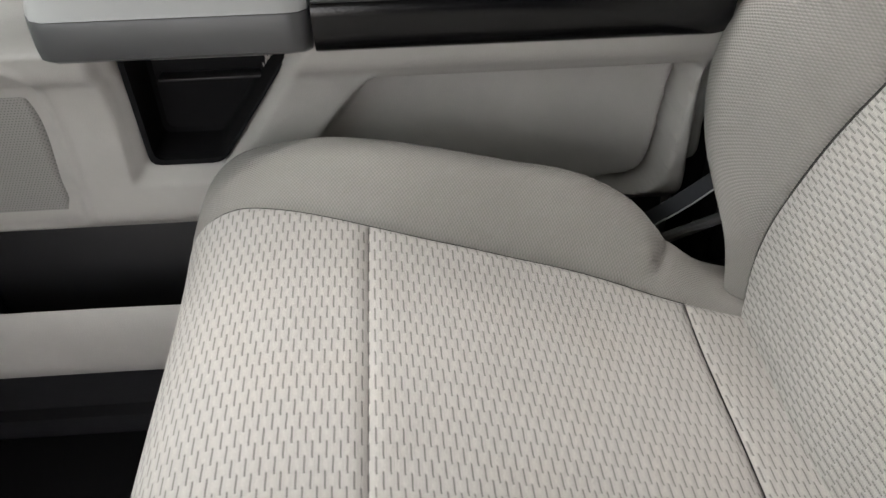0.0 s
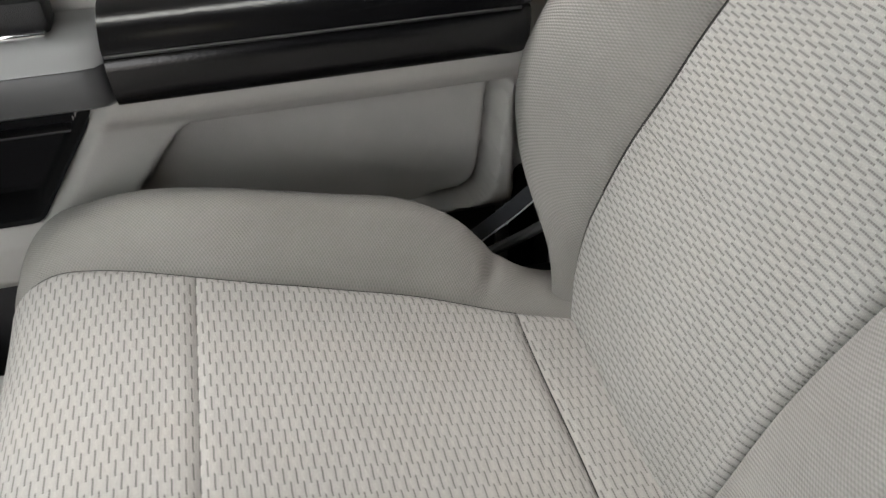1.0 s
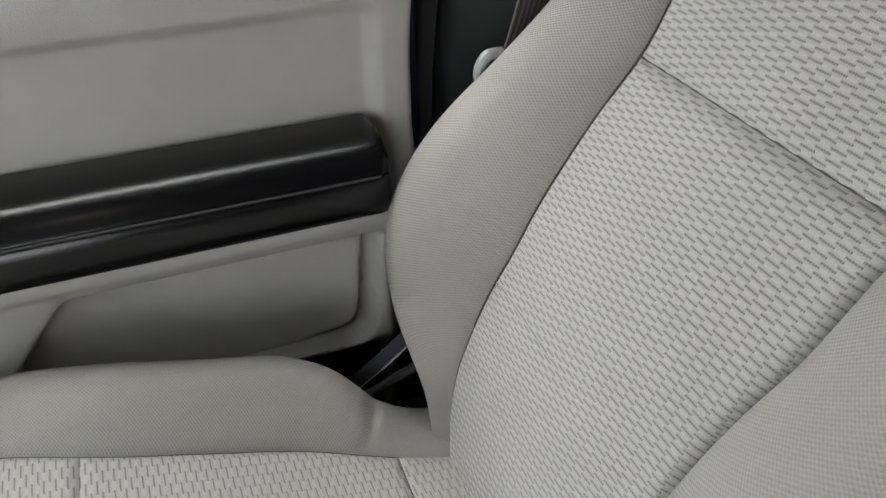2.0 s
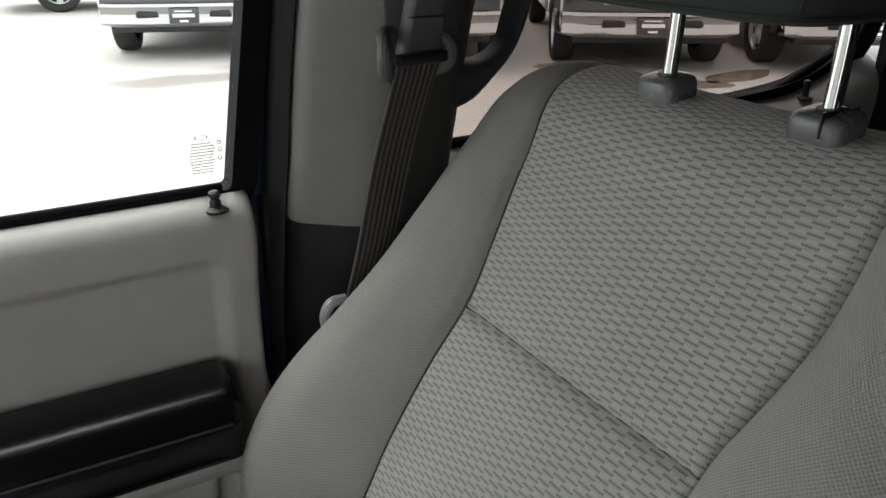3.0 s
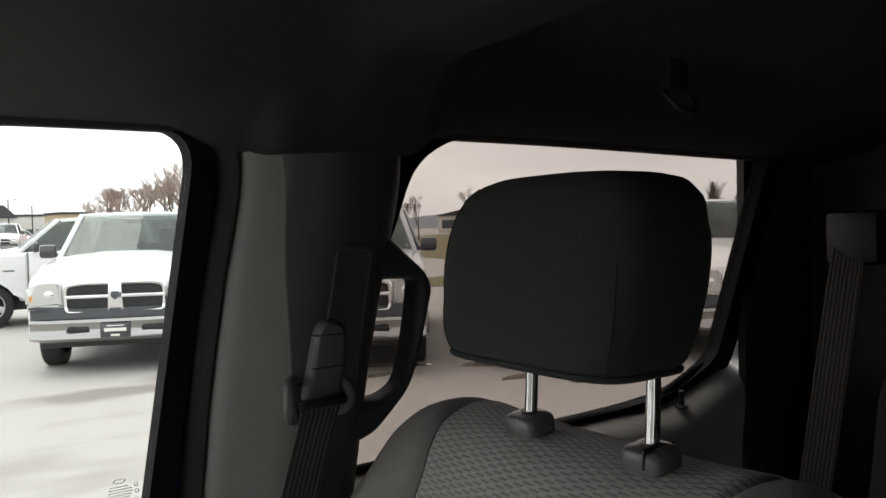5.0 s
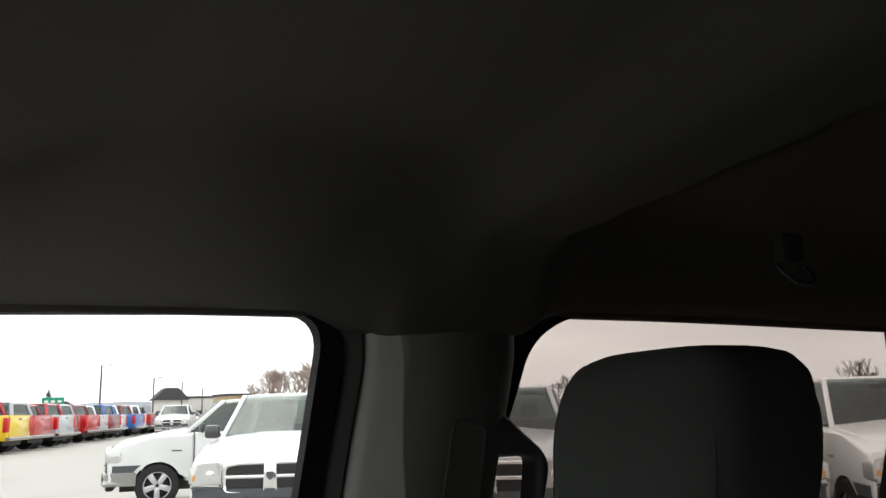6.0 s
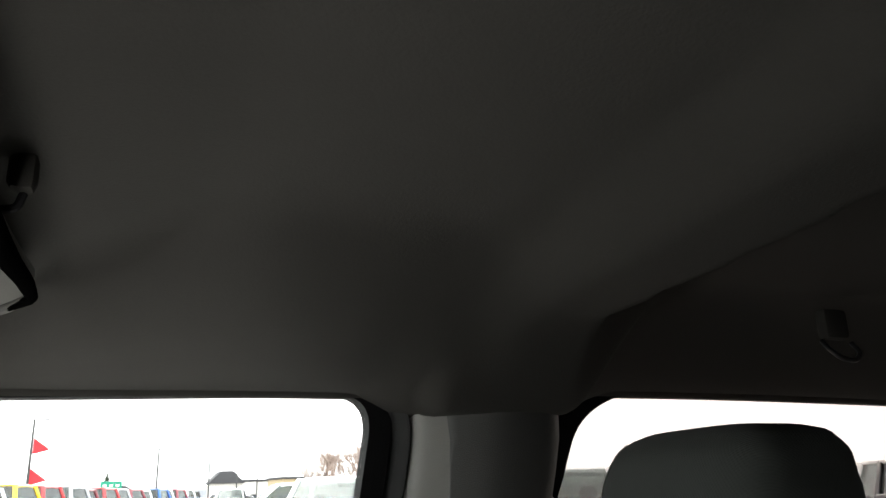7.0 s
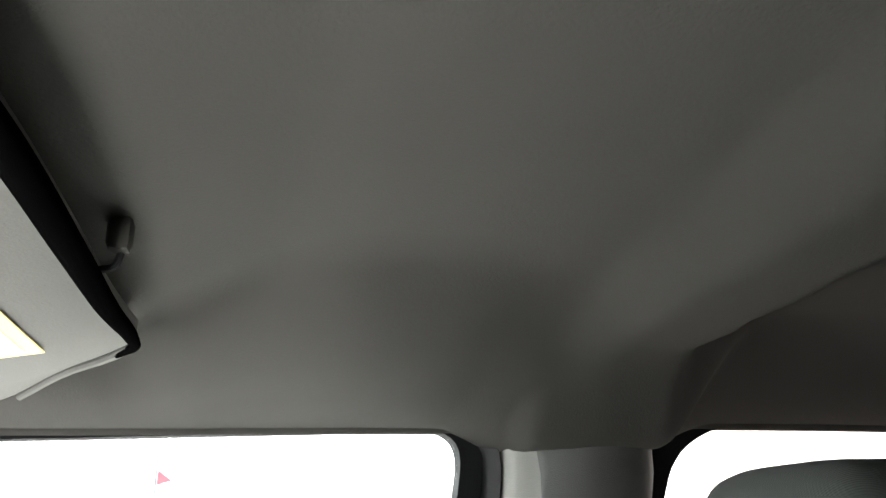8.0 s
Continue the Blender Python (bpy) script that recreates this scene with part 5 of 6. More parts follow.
strap("webbing", [(1.13, 0.585, 1.70), (1.08, 0.575, 1.60), (1.055, 0.580, 1.48), (1.05, 0.595, 1.36), (1.045, 0.610, 1.24), (1.04, 0.625, 1.10)], 0.05, M_BELT, rbelt, "plain grey webbing", ribs=7, side=(0.35, -0.94, 0))
box("belt_guide", (1.10, 0.53, 1.63), (1.15, 0.62, 1.72), M_BLACK, rbelt, "black belt guide", 0.012)


# ---- outside ----
def ground_z(x, y):
    """The lot rises gently past the nearest trucks, towards the far row."""
    return 0.31 * smooth(18.0, 36.0, y) * smooth(24.0, 12.0, x)


def lot():
    n = 60
    xs = np.concatenate([np.linspace(-1500, -60, 12), np.linspace(-50, 90, 60), np.linspace(110, 1500, 12)])
    ys = np.concatenate([np.linspace(-1500, -30, 10), np.linspace(-20, 130, 60), np.linspace(150, 1500, 12)])
    X, Y = np.meshgrid(xs, ys, indexing="ij")
    v = np.stack([X, Y, ground_z(X, Y)], -1).reshape(-1, 3)
    return link("ground", v, grid_faces(len(xs), len(ys)), M_GROUND)


tagged(lot(), "pale worn asphalt car lot with damp patches", "ground", kind="structure")


def body_side(name, outline, half, mat, parent, bevel=0.05, label=""):
    """A body section: a side outline (y, z) as wide as the truck, its edges rounded."""
    return prism(name, outline, -half, half, 0, mat, parent, label, bevel, seg=3)


def arch(yc, r, z0, n=10):
    """Points of a wheel arch, front to rear, under the body line z0."""
    a0 = math.asin(min(1.0, (z0 - 0.40) / r)) if z0 > 0.40 else 0.0
    return [(yc - r * math.cos(a), 0.40 + r * math.sin(a)) for a in np.linspace(a0, math.pi - a0, n)]


def wheel(parent, x, y, side, rim_mat):
    m = Matrix.Translation((x, y, 0.40)) @ Matrix.Rotation(radians(90 * side), 4, "Y")
    w = tube_tyre("wheel", m, parent)
    lathe("rim", [(0.0, 0.045), (0.05, 0.05), (0.06, 0.02), (0.20, -0.01), (0.235, 0.06), (0.25, 0.10), (0.262, 0.10), (0.262, -0.02)], M_GRILLE, w, "dark wheel well", 28, m)
    for k in range(5):
        q = m @ Matrix.Rotation(k * 2 * math.pi / 5, 4, "Z")
        prism("spoke", [(0.03, -0.045), (0.24, -0.055), (0.24, 0.055), (0.03, 0.045)], 0.045, 0.085, 2, rim_mat, w, "silver alloy spoke", 0.008, m=q)
    lathe("rim_ring", [(0.235, 0.06), (0.240, 0.105), (0.264, 0.105), (0.264, 0.05)], rim_mat, w, "silver rim edge", 36, m, caps=False)
    return w


def tube_tyre(name, m, parent):
    return lathe(name, [(0.255, -0.12), (0.30, -0.128), (0.37, -0.125), (0.395, -0.10), (0.402, -0.05), (0.402, 0.05), (0.395, 0.10), (0.37, 0.125), (0.30, 0.128), (0.255, 0.12)], M_TYRE, parent, "black tyre", 36, m, caps=False)


def strut(name, a, b, w, d, mat, parent, label=""):
    """A square bar from a to b."""
    a, b = Vector(a), Vector(b)
    q = (b - a).to_track_quat("Z", "Y").to_matrix().to_4x4()
    return box(name, (-w / 2, -d / 2, 0), (w / 2, d / 2, (b - a).length), mat, parent, label, min(w, d) * 0.25, m=Matrix.Translation(a) @ q)


def quad_pane(name, p, mat, parent, label="", t=0.006):
    """A flat pane over four corners."""
    a, b, c, d = (Vector(v) for v in p)
    n = (b - a).cross(d - a).normalized() * t
    v, f = loft([[a, b, c, d], [a + n, b + n, c + n, d + n]])
    ob = link(name, v, f, mat, parent, label)
    ob.visible_shadow = False
    return ob


def pickup(label, group, paint_mat, fascia, bumper_mat, grille_mat, front=True):
    """A full-size pickup: front bumper's middle at the origin, nose towards -y."""
    t = thing("pickup_truck", label, "pickup truck", group)
    z0 = 0.47
    front_part = [(0.10, z0)] + arch(0.98, 0.50, z0)[:] + [(1.62, z0), (1.62, 1.365), (0.9, 1.29), (0.32, 1.19), (0.17, 1.135), (0.12, 1.05), (0.09, 0.80)]
    body_side("front_body", front_part, 0.99, paint_mat, t, 0.06, "painted nose and fenders")
    hood = []
    for y, z, s, crown in ((0.150, 1.065, 0.90, 0.010), (0.165, 1.10, 0.93, 0.018), (0.21, 1.142, 0.96, 0.028), (0.32, 1.188, 0.98, 0.036), (0.60, 1.245, 0.99, 0.042), (0.95, 1.307, 1.0, 0.045), (1.30, 1.362, 1.01, 0.045), (1.50, 1.388, 1.02, 0.044)):
        hood.append([(x * s, y + 0.05 * (x / 0.84) ** 2 * (y < 0.4), z + crown * (1 - (abs(x) / 0.84) ** 2.4) + 0.014 * smooth(0.50, 0.36, abs(x)) * (y > 0.3) + d) for x, d in [(-0.86, -0.03)] + [(q, 0.0) for q in np.linspace(-0.84, 0.84, 15)] + [(0.86, -0.03)]])
    skin("hood", hood, paint_mat, t, "painted hood", sharp=50)
    body_side("cab_body", [(1.63, z0), (3.82, z0), (3.82, 1.385), (1.63, 1.365)], 0.985, paint_mat, t, 0.04, "painted doors")
    bed = [(3.84, z0)] + arch(4.72, 0.50, z0) + [(5.72, z0), (5.72, 1.38), (3.84, 1.37)]
    body_side("bed", bed, 0.985, paint_mat, t, 0.05, "painted bed")
    belt_z, roof_z = 1.375, 1.985
    lo = [(-0.88, 1.50), (0.88, 1.50), (0.93, 3.80), (-0.93, 3.80)]
    hi = [(-0.69, 2.20), (0.69, 2.20), (0.71, 3.62), (-0.71, 3.62)]
    rings = []
    for y, z, k in ((2.12, 1.92, 0.90), (2.15, 1.945, 0.96), (2.24, 1.971, 1.0), (2.6, 1.99, 1.03), (3.1, 1.995, 1.03), (3.5, 1.983, 1.02), (3.64, 1.957, 1.0), (3.68, 1.925, 0.97)):
        rings.append([(x * k, y + 0.05 * (x / 0.72) ** 2 * (y < 2.5), z - e) for x, e in ((-0.74, 0.060), (-0.745, 0.035), (-0.70, 0.012), (-0.5, 0.0), (0.0, -0.008), (0.5, 0.0), (0.70, 0.012), (0.745, 0.035), (0.74, 0.060), (0.0, 0.035))])
    skin("roof", rings, paint_mat, t, "painted roof", sharp=50)
    P = lambda k, z: tuple(a + (b - a) * (z - belt_z) / (roof_z - belt_z) for a, b in zip(lo[k], hi[k])) + (z,)  # noqa: E731
    for k in range(4):
        strut("roof_pillar", P(k, 1.325), P(k, 1.95), 0.065 if k < 2 else 0.16, 0.07 if k < 2 else 0.14, paint_mat, t)
    for sx in (-1, 1):
        a, b = (sx * 0.925, 2.62, 1.365), (sx * 0.725, 2.80, 1.945)
        strut("door_pillar", a, b, 0.06, 0.09, M_DARKCAR, t)
        strut("window_line", (sx * 0.905, 1.56, 1.38), (sx * 0.945, 3.78, 1.40), 0.03, 0.03, M_DARKCAR, t)
        strut("roof_rail", (sx * 0.70, 2.20, 1.94), (sx * 0.725, 3.62, 1.947), 0.07, 0.06, paint_mat, t)
    # the windshield is curved: its middle stands before its edges
    v = []
    for off in (0.0, 0.006):
        for z in np.linspace(1.38, 1.95, 5):
            a, b = P(0, z), P(1, z)
            for u in np.linspace(-1, 1, 9):
                v.append((a[0] + (b[0] - a[0]) * (u + 1) / 2, a[1] - 0.11 * (1 - u * u) + off, z + off))
    f = grid_faces(5, 9)
    screen_ob = link("windshield", v, f + [tuple(q + 45 for q in w[::-1]) for w in f], M_CARGLASS, t, "greenish windshield")
    screen_ob.visible_shadow = False
    tube("screen_edge", [(a[0] + (b[0] - a[0]) * (u + 1) / 2, a[1] - 0.11 * (1 - u * u) - 0.004, 1.388) for a, b in ((P(0, 1.388), P(1, 1.388)),) for u in np.linspace(-1, 1, 9)], 0.014, M_GRILLE, t, "black windshield edge", sides=6, steps=16)
    quad_pane("rear_glass", [P(2, 1.42), P(3, 1.42), P(3, 1.905), P(2, 1.905)], M_CARGLASS, t, "rear glass")
    quad_pane("side_glass", [P(3, 1.375), P(0, 1.375), P(0, 1.945), P(3, 1.945)], M_CARGLASS, t, "side glass")
    quad_pane("side_glass", [P(1, 1.375), P(2, 1.375), P(2, 1.945), P(1, 1.945)], M_CARGLASS, t, "side glass")
    prism("wiper_cowl", [(-0.88, 1.50), (0.88, 1.50), (0.90, 1.60), (-0.90, 1.60)], 1.372, 1.388, 2, M_GRILLE, t, "black wiper cowl")
    prism("dashboard", [(1.66, 0.95), (1.66, 1.345), (1.95, 1.375), (2.10, 1.32), (2.10, 0.95)], -0.84, 0.84, 0, M_FASCIA, t, "dark dashboard", 0.03)
    lathe("steering_wheel", [(0.185, -0.012), (0.185, 0.012), (0.165, 0.012), (0.165, -0.012)], M_GRILLE, t, "black steering wheel", 24, Matrix.Translation((0.40, 2.16, 1.34)) @ pose(0, 0, 0, -65), caps=False)
    for x in (-0.42, 0.42):
        prism("seat", rounded([(x - 0.26, 0.90), (x + 0.26, 0.90), (x + 0.23, 1.52), (x - 0.23, 1.52)], 0.08), 2.62, 2.78, 1, M_CARSEAT, t, "grey seat back", 0.03)
        prism("headrest", rounded([(x - 0.14, 1.55), (x + 0.14, 1.55), (x + 0.12, 1.73), (x - 0.12, 1.73)], 0.05), 2.66, 2.76, 1, M_CARSEAT, t, "grey headrest", 0.025)
    box("rear_bench", (-0.80, 3.45, 0.9), (0.80, 3.62, 1.52), M_CARSEAT, t, "grey rear bench", 0.05)
    box("inside_mirror", (-0.12, 2.17, 1.82), (0.12, 2.20, 1.89), M_GRILLE, t, "dark inside mirror", 0.012)
    for sx in (-1, 1):
        box("mirror", (sx * 1.09 - 0.11, 1.70, 1.355), (sx * 1.09 + 0.11, 1.81, 1.545), M_DARKCAR if fascia else paint_mat, t, "door mirror", 0.045)
        strut("mirror_arm", (sx * 0.92, 1.76, 1.385), (sx * 1.06, 1.76, 1.41), 0.05, 0.05, M_DARKCAR, t)
        for wy in (0.98, 4.72):
            wheel(t, sx * 0.86, wy, sx, M_ALLOY)
        box("door_handle", (sx * 0.985 - 0.008, 2.42, 1.13), (sx * 0.985 + 0.012, 2.60, 1.17), M_CHROME if not fascia else M_DARKCAR, t, "", 0.006)
        box("fender_badge", (sx * 0.99 - 0.004, 1.22, 1.02), (sx * 0.99 + 0.004, 1.40, 1.045), M_DARKCAR, t, "dark fender badge")
        box("door_seam", (sx * 0.985 - 0.003, 1.622, 0.52), (sx * 0.985 + 0.0025, 1.629, 1.33), M_GRILLE, t)
        lamp = [(sx * 0.60, 0.815), (sx * 0.997, 0.84), (sx * 0.997, 1.05), (sx * 0.84, 1.10), (sx * 0.61, 1.105)]
        prism("headlight", rounded(lamp if sx > 0 else lamp[::-1], 0.03), 0.045, 0.33, 1, M_LAMP, t, "clear headlight", 0.045)
        prism("reflector", rounded([(sx * 0.74 + 0.055 * math.cos(q), 0.965 + 0.055 * math.sin(q)) for q in np.linspace(0, 2 * math.pi, 12, endpoint=False)], 0.004, 1), 0.040, 0.05, 1, M_CHROME, t, "round reflector", 0.006)
        prism("lamp_bezel", rounded([(sx * 0.595, 0.785), (sx * 0.965, 0.80), (sx * 0.965, 0.822), (sx * 0.60, 0.81)][:: sx], 0.004), 0.03, 0.14, 1, M_FASCIA, t, "dark lamp bezel", 0.003)
        prism("turn_signal", rounded([(sx * 0.915, 0.895), (sx * 0.958, 0.895), (sx * 0.958, 0.965), (sx * 0.925, 0.97)][:: sx], 0.012), 0.041, 0.15, 1, M_AMBER, t, "amber turn signal", 0.008)
        box("tail_lamp", (min(sx * 0.82, sx * 1.0), 5.58, 0.78), (max(sx * 0.82, sx * 1.0), 5.75, 1.29), M_TAIL, t, "red tail lamp", 0.012)
    # grille: a frame with a cross of bars over dark mesh
    g = rounded([(-0.585, 0.735), (0.585, 0.735), (0.59, 1.08), (0.40, 1.115), (-0.40, 1.115), (-0.59, 1.08)], 0.07, 4)
    gi = [(x * 0.925, 0.925 + (z - 0.925) * 0.80) for x, z in g]
    prism("grille_mesh", gi, 0.055, 0.10, 1, M_GRILLE, t, "black grille mesh")
    v, f = loft([[(x, y, z) for x, z in o] for o, y in ((g, 0.10), (g, 0.04), ([(x * 0.97, 0.925 + (z - 0.925) * 0.93) for x, z in g], 0.02), (gi, 0.03), (gi, 0.09))], caps=False)
    link("grille_frame", v, f, grille_mat, t, "bright grille frame", sharp=40)
    box("grille_bar", (-0.56, 0.022, 0.91), (0.56, 0.07, 0.955), grille_mat, t, "bright crossbar", 0.012)
    prism("grille_post", rounded([(-0.085, 0.75), (0.085, 0.75), (0.075, 1.10), (-0.075, 1.10)], 0.02), 0.012, 0.07, 1, grille_mat, t, "bright centre post", 0.01)
    prism("emblem", rounded([(-0.05, 0.93), (0.0, 0.885), (0.05, 0.93), (0.045, 0.99), (-0.045, 0.99)], 0.012), 0.0, 0.014, 1, M_FASCIA, t, "dark shield emblem", 0.004)
    for zz in np.linspace(0.79, 1.06, 12):
        if abs(zz - 0.93) > 0.03:
            box("mesh_slat", (-0.54, 0.047, zz), (0.54, 0.056, zz + 0.005), M_DARKCAR, t)
    # bumper, plate, valance
    if fascia:
        skin("fascia", [[(x, y, z) for x, y in ((-1.0, e), (-0.998, 0.20), (-0.96, 0.09), (-0.70, 0.03), (0.0, 0.01), (0.70, 0.03), (0.96, 0.09), (0.998, 0.20), (1.0, e))] for z, e in ((0.64, 0.54), (0.68, 0.565), (0.74, 0.62), (0.79, 0.68))], M_FASCIA, t, "grey fascia under the grille", sharp=60)
    rings = []
    for x, y in ((-1.0, 0.50), (-1.005, 0.22), (-0.97, 0.08), (-0.80, 0.0), (-0.4, -0.03), (0.0, -0.04), (0.4, -0.03), (0.80, 0.0), (0.97, 0.08), (1.005, 0.22), (1.0, 0.50)):
        e = 0.02 if abs(x) > 0.9 else 0.0
        rings.append([(x, y + dy, z) for dy, z in ((0.03, 0.68 - e), (0.0, 0.665), (-0.012, 0.63), (0.012, 0.585), (0.012, 0.505), (-0.012, 0.475), (-0.012, 0.435), (0.03, 0.40 + e), (0.10, 0.42), (0.10, 0.66))])
    skin("bumper", rings, bumper_mat, t, "bright chrome bumper", sharp=40)
    for sx in (-1, 1):
        prism("bumper_slot", rounded([(sx * 0.42 - 0.13, 0.515), (sx * 0.42 + 0.13, 0.515), (sx * 0.42 + 0.12, 0.575), (sx * 0.42 - 0.12, 0.575)], 0.015), -0.03, 0.02, 1, M_GRILLE, t, "dark bumper slot", 0.004)
    box("valance", (-0.86, 0.06, 0.33), (0.86, 0.20, 0.42), M_GRILLE, t, "dark lower valance", 0.03)
    plate = box("plate", (-0.17, -0.068, 0.44), (0.17, -0.050, 0.615), M_DARKCAR, t, "black plate with pale bars", 0.008)
    box("plate_bar", (-0.125, -0.0705, 0.515), (0.125, -0.0675, 0.555), M_LABEL_WHITE, plate)
    box("plate_bar", (-0.10, -0.0705, 0.578), (0.10, -0.0675, 0.590), M_LABEL_WHITE, plate)
    box("plate_bar", (-0.05, -0.0705, 0.458), (0.05, -0.0675, 0.482), M_LABEL_WHITE, plate)
    # tail
    prism("tailgate", rounded([(-0.80, 0.62), (0.80, 0.62), (0.80, 1.36), (-0.80, 1.36)], 0.03), 5.70, 5.745, 1, paint_mat, t, "painted tailgate", 0.01)
    box("tailgate_handle", (-0.12, 5.742, 1.20), (0.12, 5.755, 1.27), M_DARKCAR, t, "", 0.005)
    skin("rear_bumper", [[(x, 5.70 + dy, z) for dy, z in ((0.0, 0.48), (0.14, 0.49), (0.15, 0.57), (0.13, 0.60), (0.0, 0.60))] for x in (-0.98, -0.4, 0.4, 0.98)], M_BUMPER, t, "chrome rear bumper", sharp=40)
    box("underbody", (-0.72, 0.3, 0.30), (0.72, 5.5, 0.50), M_GRILLE, t, "dark underbody")
    return t


def place(ob, x, y, angle):
    """Stands a truck with its nose at (x, y) and its tail turned clockwise from +y by angle."""
    ob.matrix_basis = pose(x, y, 0, 0, 0, -angle)
    return ob


truck_a = place(pickup("white pickup with chrome grille and grey lower fascia", "parked trucks near the cab", M_WHITE, True, M_BUMPER, M_CHROME), 2.12, 10.02, 21)
truck_b = copy_thing(truck_a, pose(0.56, 17.35, 0, 0, 0, -97))
tagged(truck_b, "white pickup parked sideways behind another white pickup")
truck_c = place(pickup("pale silver pickup with chrome bumper seen through tinted glass", "parked trucks near the cab", M_PEARL, True, M_BUMPER, M_CHROME), 4.08, 7.96, 32)
copy_thing(truck_c, pose(6.29, 6.57, 0, 0, 0, -32))
truck_e = copy_thing(truck_a, pose(8.30, 5.24, 0, 0, 0, -32))
tagged(truck_e, "white pickup at the end of the row behind tinted glass")


def repaint(ob, mat, label):
    """Another paint on a copy: its painted panels take the new material on the object."""
    for o in ob.children:
        if o.data.materials and o.data.materials[0] in (M_WHITE, M_PEARL):
            o.material_slots[0].link = "OBJECT"
            o.material_slots[0].material = mat
    return tagged(ob, label, group="far row of pickups")


ROW = [("white", M_WHITE), ("yellow", M_YELLOW), ("red", M_RED), ("silver", M_PEARL), ("maroon", M_MAROON), ("red", M_RED), ("silver", M_PEARL), ("dark red", M_MAROON), ("white", M_WHITE), ("blue", M_NAVY), ("white", M_WHITE), ("maroon", M_MAROON), ("white", M_WHITE), ("dark", M_DARKCAR)]
for k, (word, col) in enumerate(ROW):
    y = 34.6 + 2.85 * k
    x = -1.98 + 0.264 * (y - 37.4)
    # tails to the lane, noses away from it
    h = radians(112)
    x += random.uniform(-0.35, 0.35)
    repaint(copy_thing(truck_a, pose(x - 6.2 * math.sin(h), y - 6.2 * math.cos(h), 0.31, 0, 0, -112 + random.uniform(-2, 2)) @ Matrix.Scale(random.uniform(1.02, 1.12), 4)), col, word + " pickup in the far row tail to the lane")
repaint(copy_thing(truck_a, pose(5.6, 52.0, 0.31, 0, 0, -12)), M_WHITE, "white pickup facing the lane across the lot")
for k in range(8):
    repaint(copy_thing(truck_a, pose(14.0 + 5.2 * k, 96.0 + 2.0 * (k % 3), 0, 0, 0, 30)), (M_WHITE, M_DARKCAR, M_RED, M_WHITE, M_NAVY, M_PEARL, M_MAROON, M_WHITE)[k], ("white", "dark", "red", "white", "blue", "silver", "maroon", "white")[k] + " pickup among the distant rows")
for k in range(3):
    repaint(copy_thing(truck_a, pose(42.0 + 6 * k, 44.0 - 4 * k, 0, 0, 0, 100)), (M_DARKCAR, M_PEARL, M_DARKCAR)[k], ("dark", "silver", "dark")[k] + " pickup parked far off by the field")

# ---- shallow puddles before the row of trucks ----
def puddle(x, y, rx, ry, turn, seed):
    rnd = np.random.default_rng(seed)
    a = np.linspace(0, 2 * math.pi, 40, endpoint=False)
    r = 1.0 + sum(rnd.uniform(-0.22, 0.22) / k * np.sin(k * a + rnd.uniform(0, 6.28)) for k in range(2, 8))
    c, s = math.cos(radians(turn)), math.sin(radians(turn))
    rim = [(x + c * rx * q * math.cos(t) - s * ry * q * math.sin(t), y + s * rx * q * math.cos(t) + c * ry * q * math.sin(t)) for t, q in zip(a, r)]
    v, f = loft([[(u, w, z) for u, w in rim] for z in (-0.01, 0.006)])
    return tagged(link("puddle", v, f, M_PUDDLE), "shallow brown puddle on the worn asphalt", "puddle", group="puddles")


for k, (x, y, rx, ry) in enumerate(((4.85, 8.2, 0.55, 0.12), (5.85, 7.45, 0.42, 0.17), (6.25, 5.9, 0.50, 0.20), (4.3, 7.75, 0.35, 0.08), (5.6, 6.6, 0.30, 0.10), (7.1, 6.0, 0.6, 0.2))):
    puddle(x, y, rx, ry, -35 + 9 * k, 300 + k)

# ---- light poles, pennants, sign ----
M_POLE = Mat("dark_pole", (0.05, 0.05, 0.05), 0.6).m
M_PENNANT = Mat("red_pennant", (0.6, 0.02, 0.03), 0.7).m
M_SIGN = Mat("green_sign", (0.0, 0.22, 0.13), 0.6).m


def light_pole(x, y, h, flags):
    t = thing("light_pole", "dark steel lot light pole" + (" with red pennants" if flags else ""), "light pole", "lot light poles", at=(x, y, 0))
    tube("pole", [(0, 0, 0), (0, 0, h * 0.5), (0, 0, h)], (0.12, 0.10, 0.08), M_POLE, t, sides=10, steps=6)
    strut("arm", (0, 0, h - 0.05), (0.9, 0, h), 0.05, 0.05, M_POLE, t)
    box("lamp_head", (0.6, -0.15, h - 0.04), (1.1, 0.15, h + 0.06), M_POLE, t, "", 0.04)
    for k in range(flags):
        z = h - 1.4 - 2.3 * k
        v = [(0.1, 0, z), (1.3, 0.15, z - 0.9), (0.1, 0.02, z - 1.25), (0.1, 0.04, z), (1.3, 0.19, z - 0.9), (0.1, 0.06, z - 1.25)]
        link("pennant", v, [(0, 1, 2), (5, 4, 3), (0, 3, 4, 1), (1, 4, 5, 2), (2, 5, 3, 0)], M_PENNANT, t, "red pennant")
    return t


for x, y, h, fl in ((-7.2, 70, 8.0, 2), (2.8, 92, 7.0, 0), (10.4, 118, 6.8, 0), (15.0, 125, 6.4, 0), (19.4, 135, 5.8, 0)):
    light_pole(x, y, h, fl)
sign = thing("road_sign", "green highway sign on posts far behind the trucks", "road sign", at=(-2.5, 150, 0.4))
box("sign_board", (-1.7, 0, 3.3), (1.7, 0.15, 4.6), M_SIGN, sign, "green sign board", 0.05)
for x in (-1.3, -0.3, 0.7):
    box("sign_bar", (x, -0.03, 3.75), (x + 0.6, 0.0, 4.1), M_LABEL_WHITE, sign)
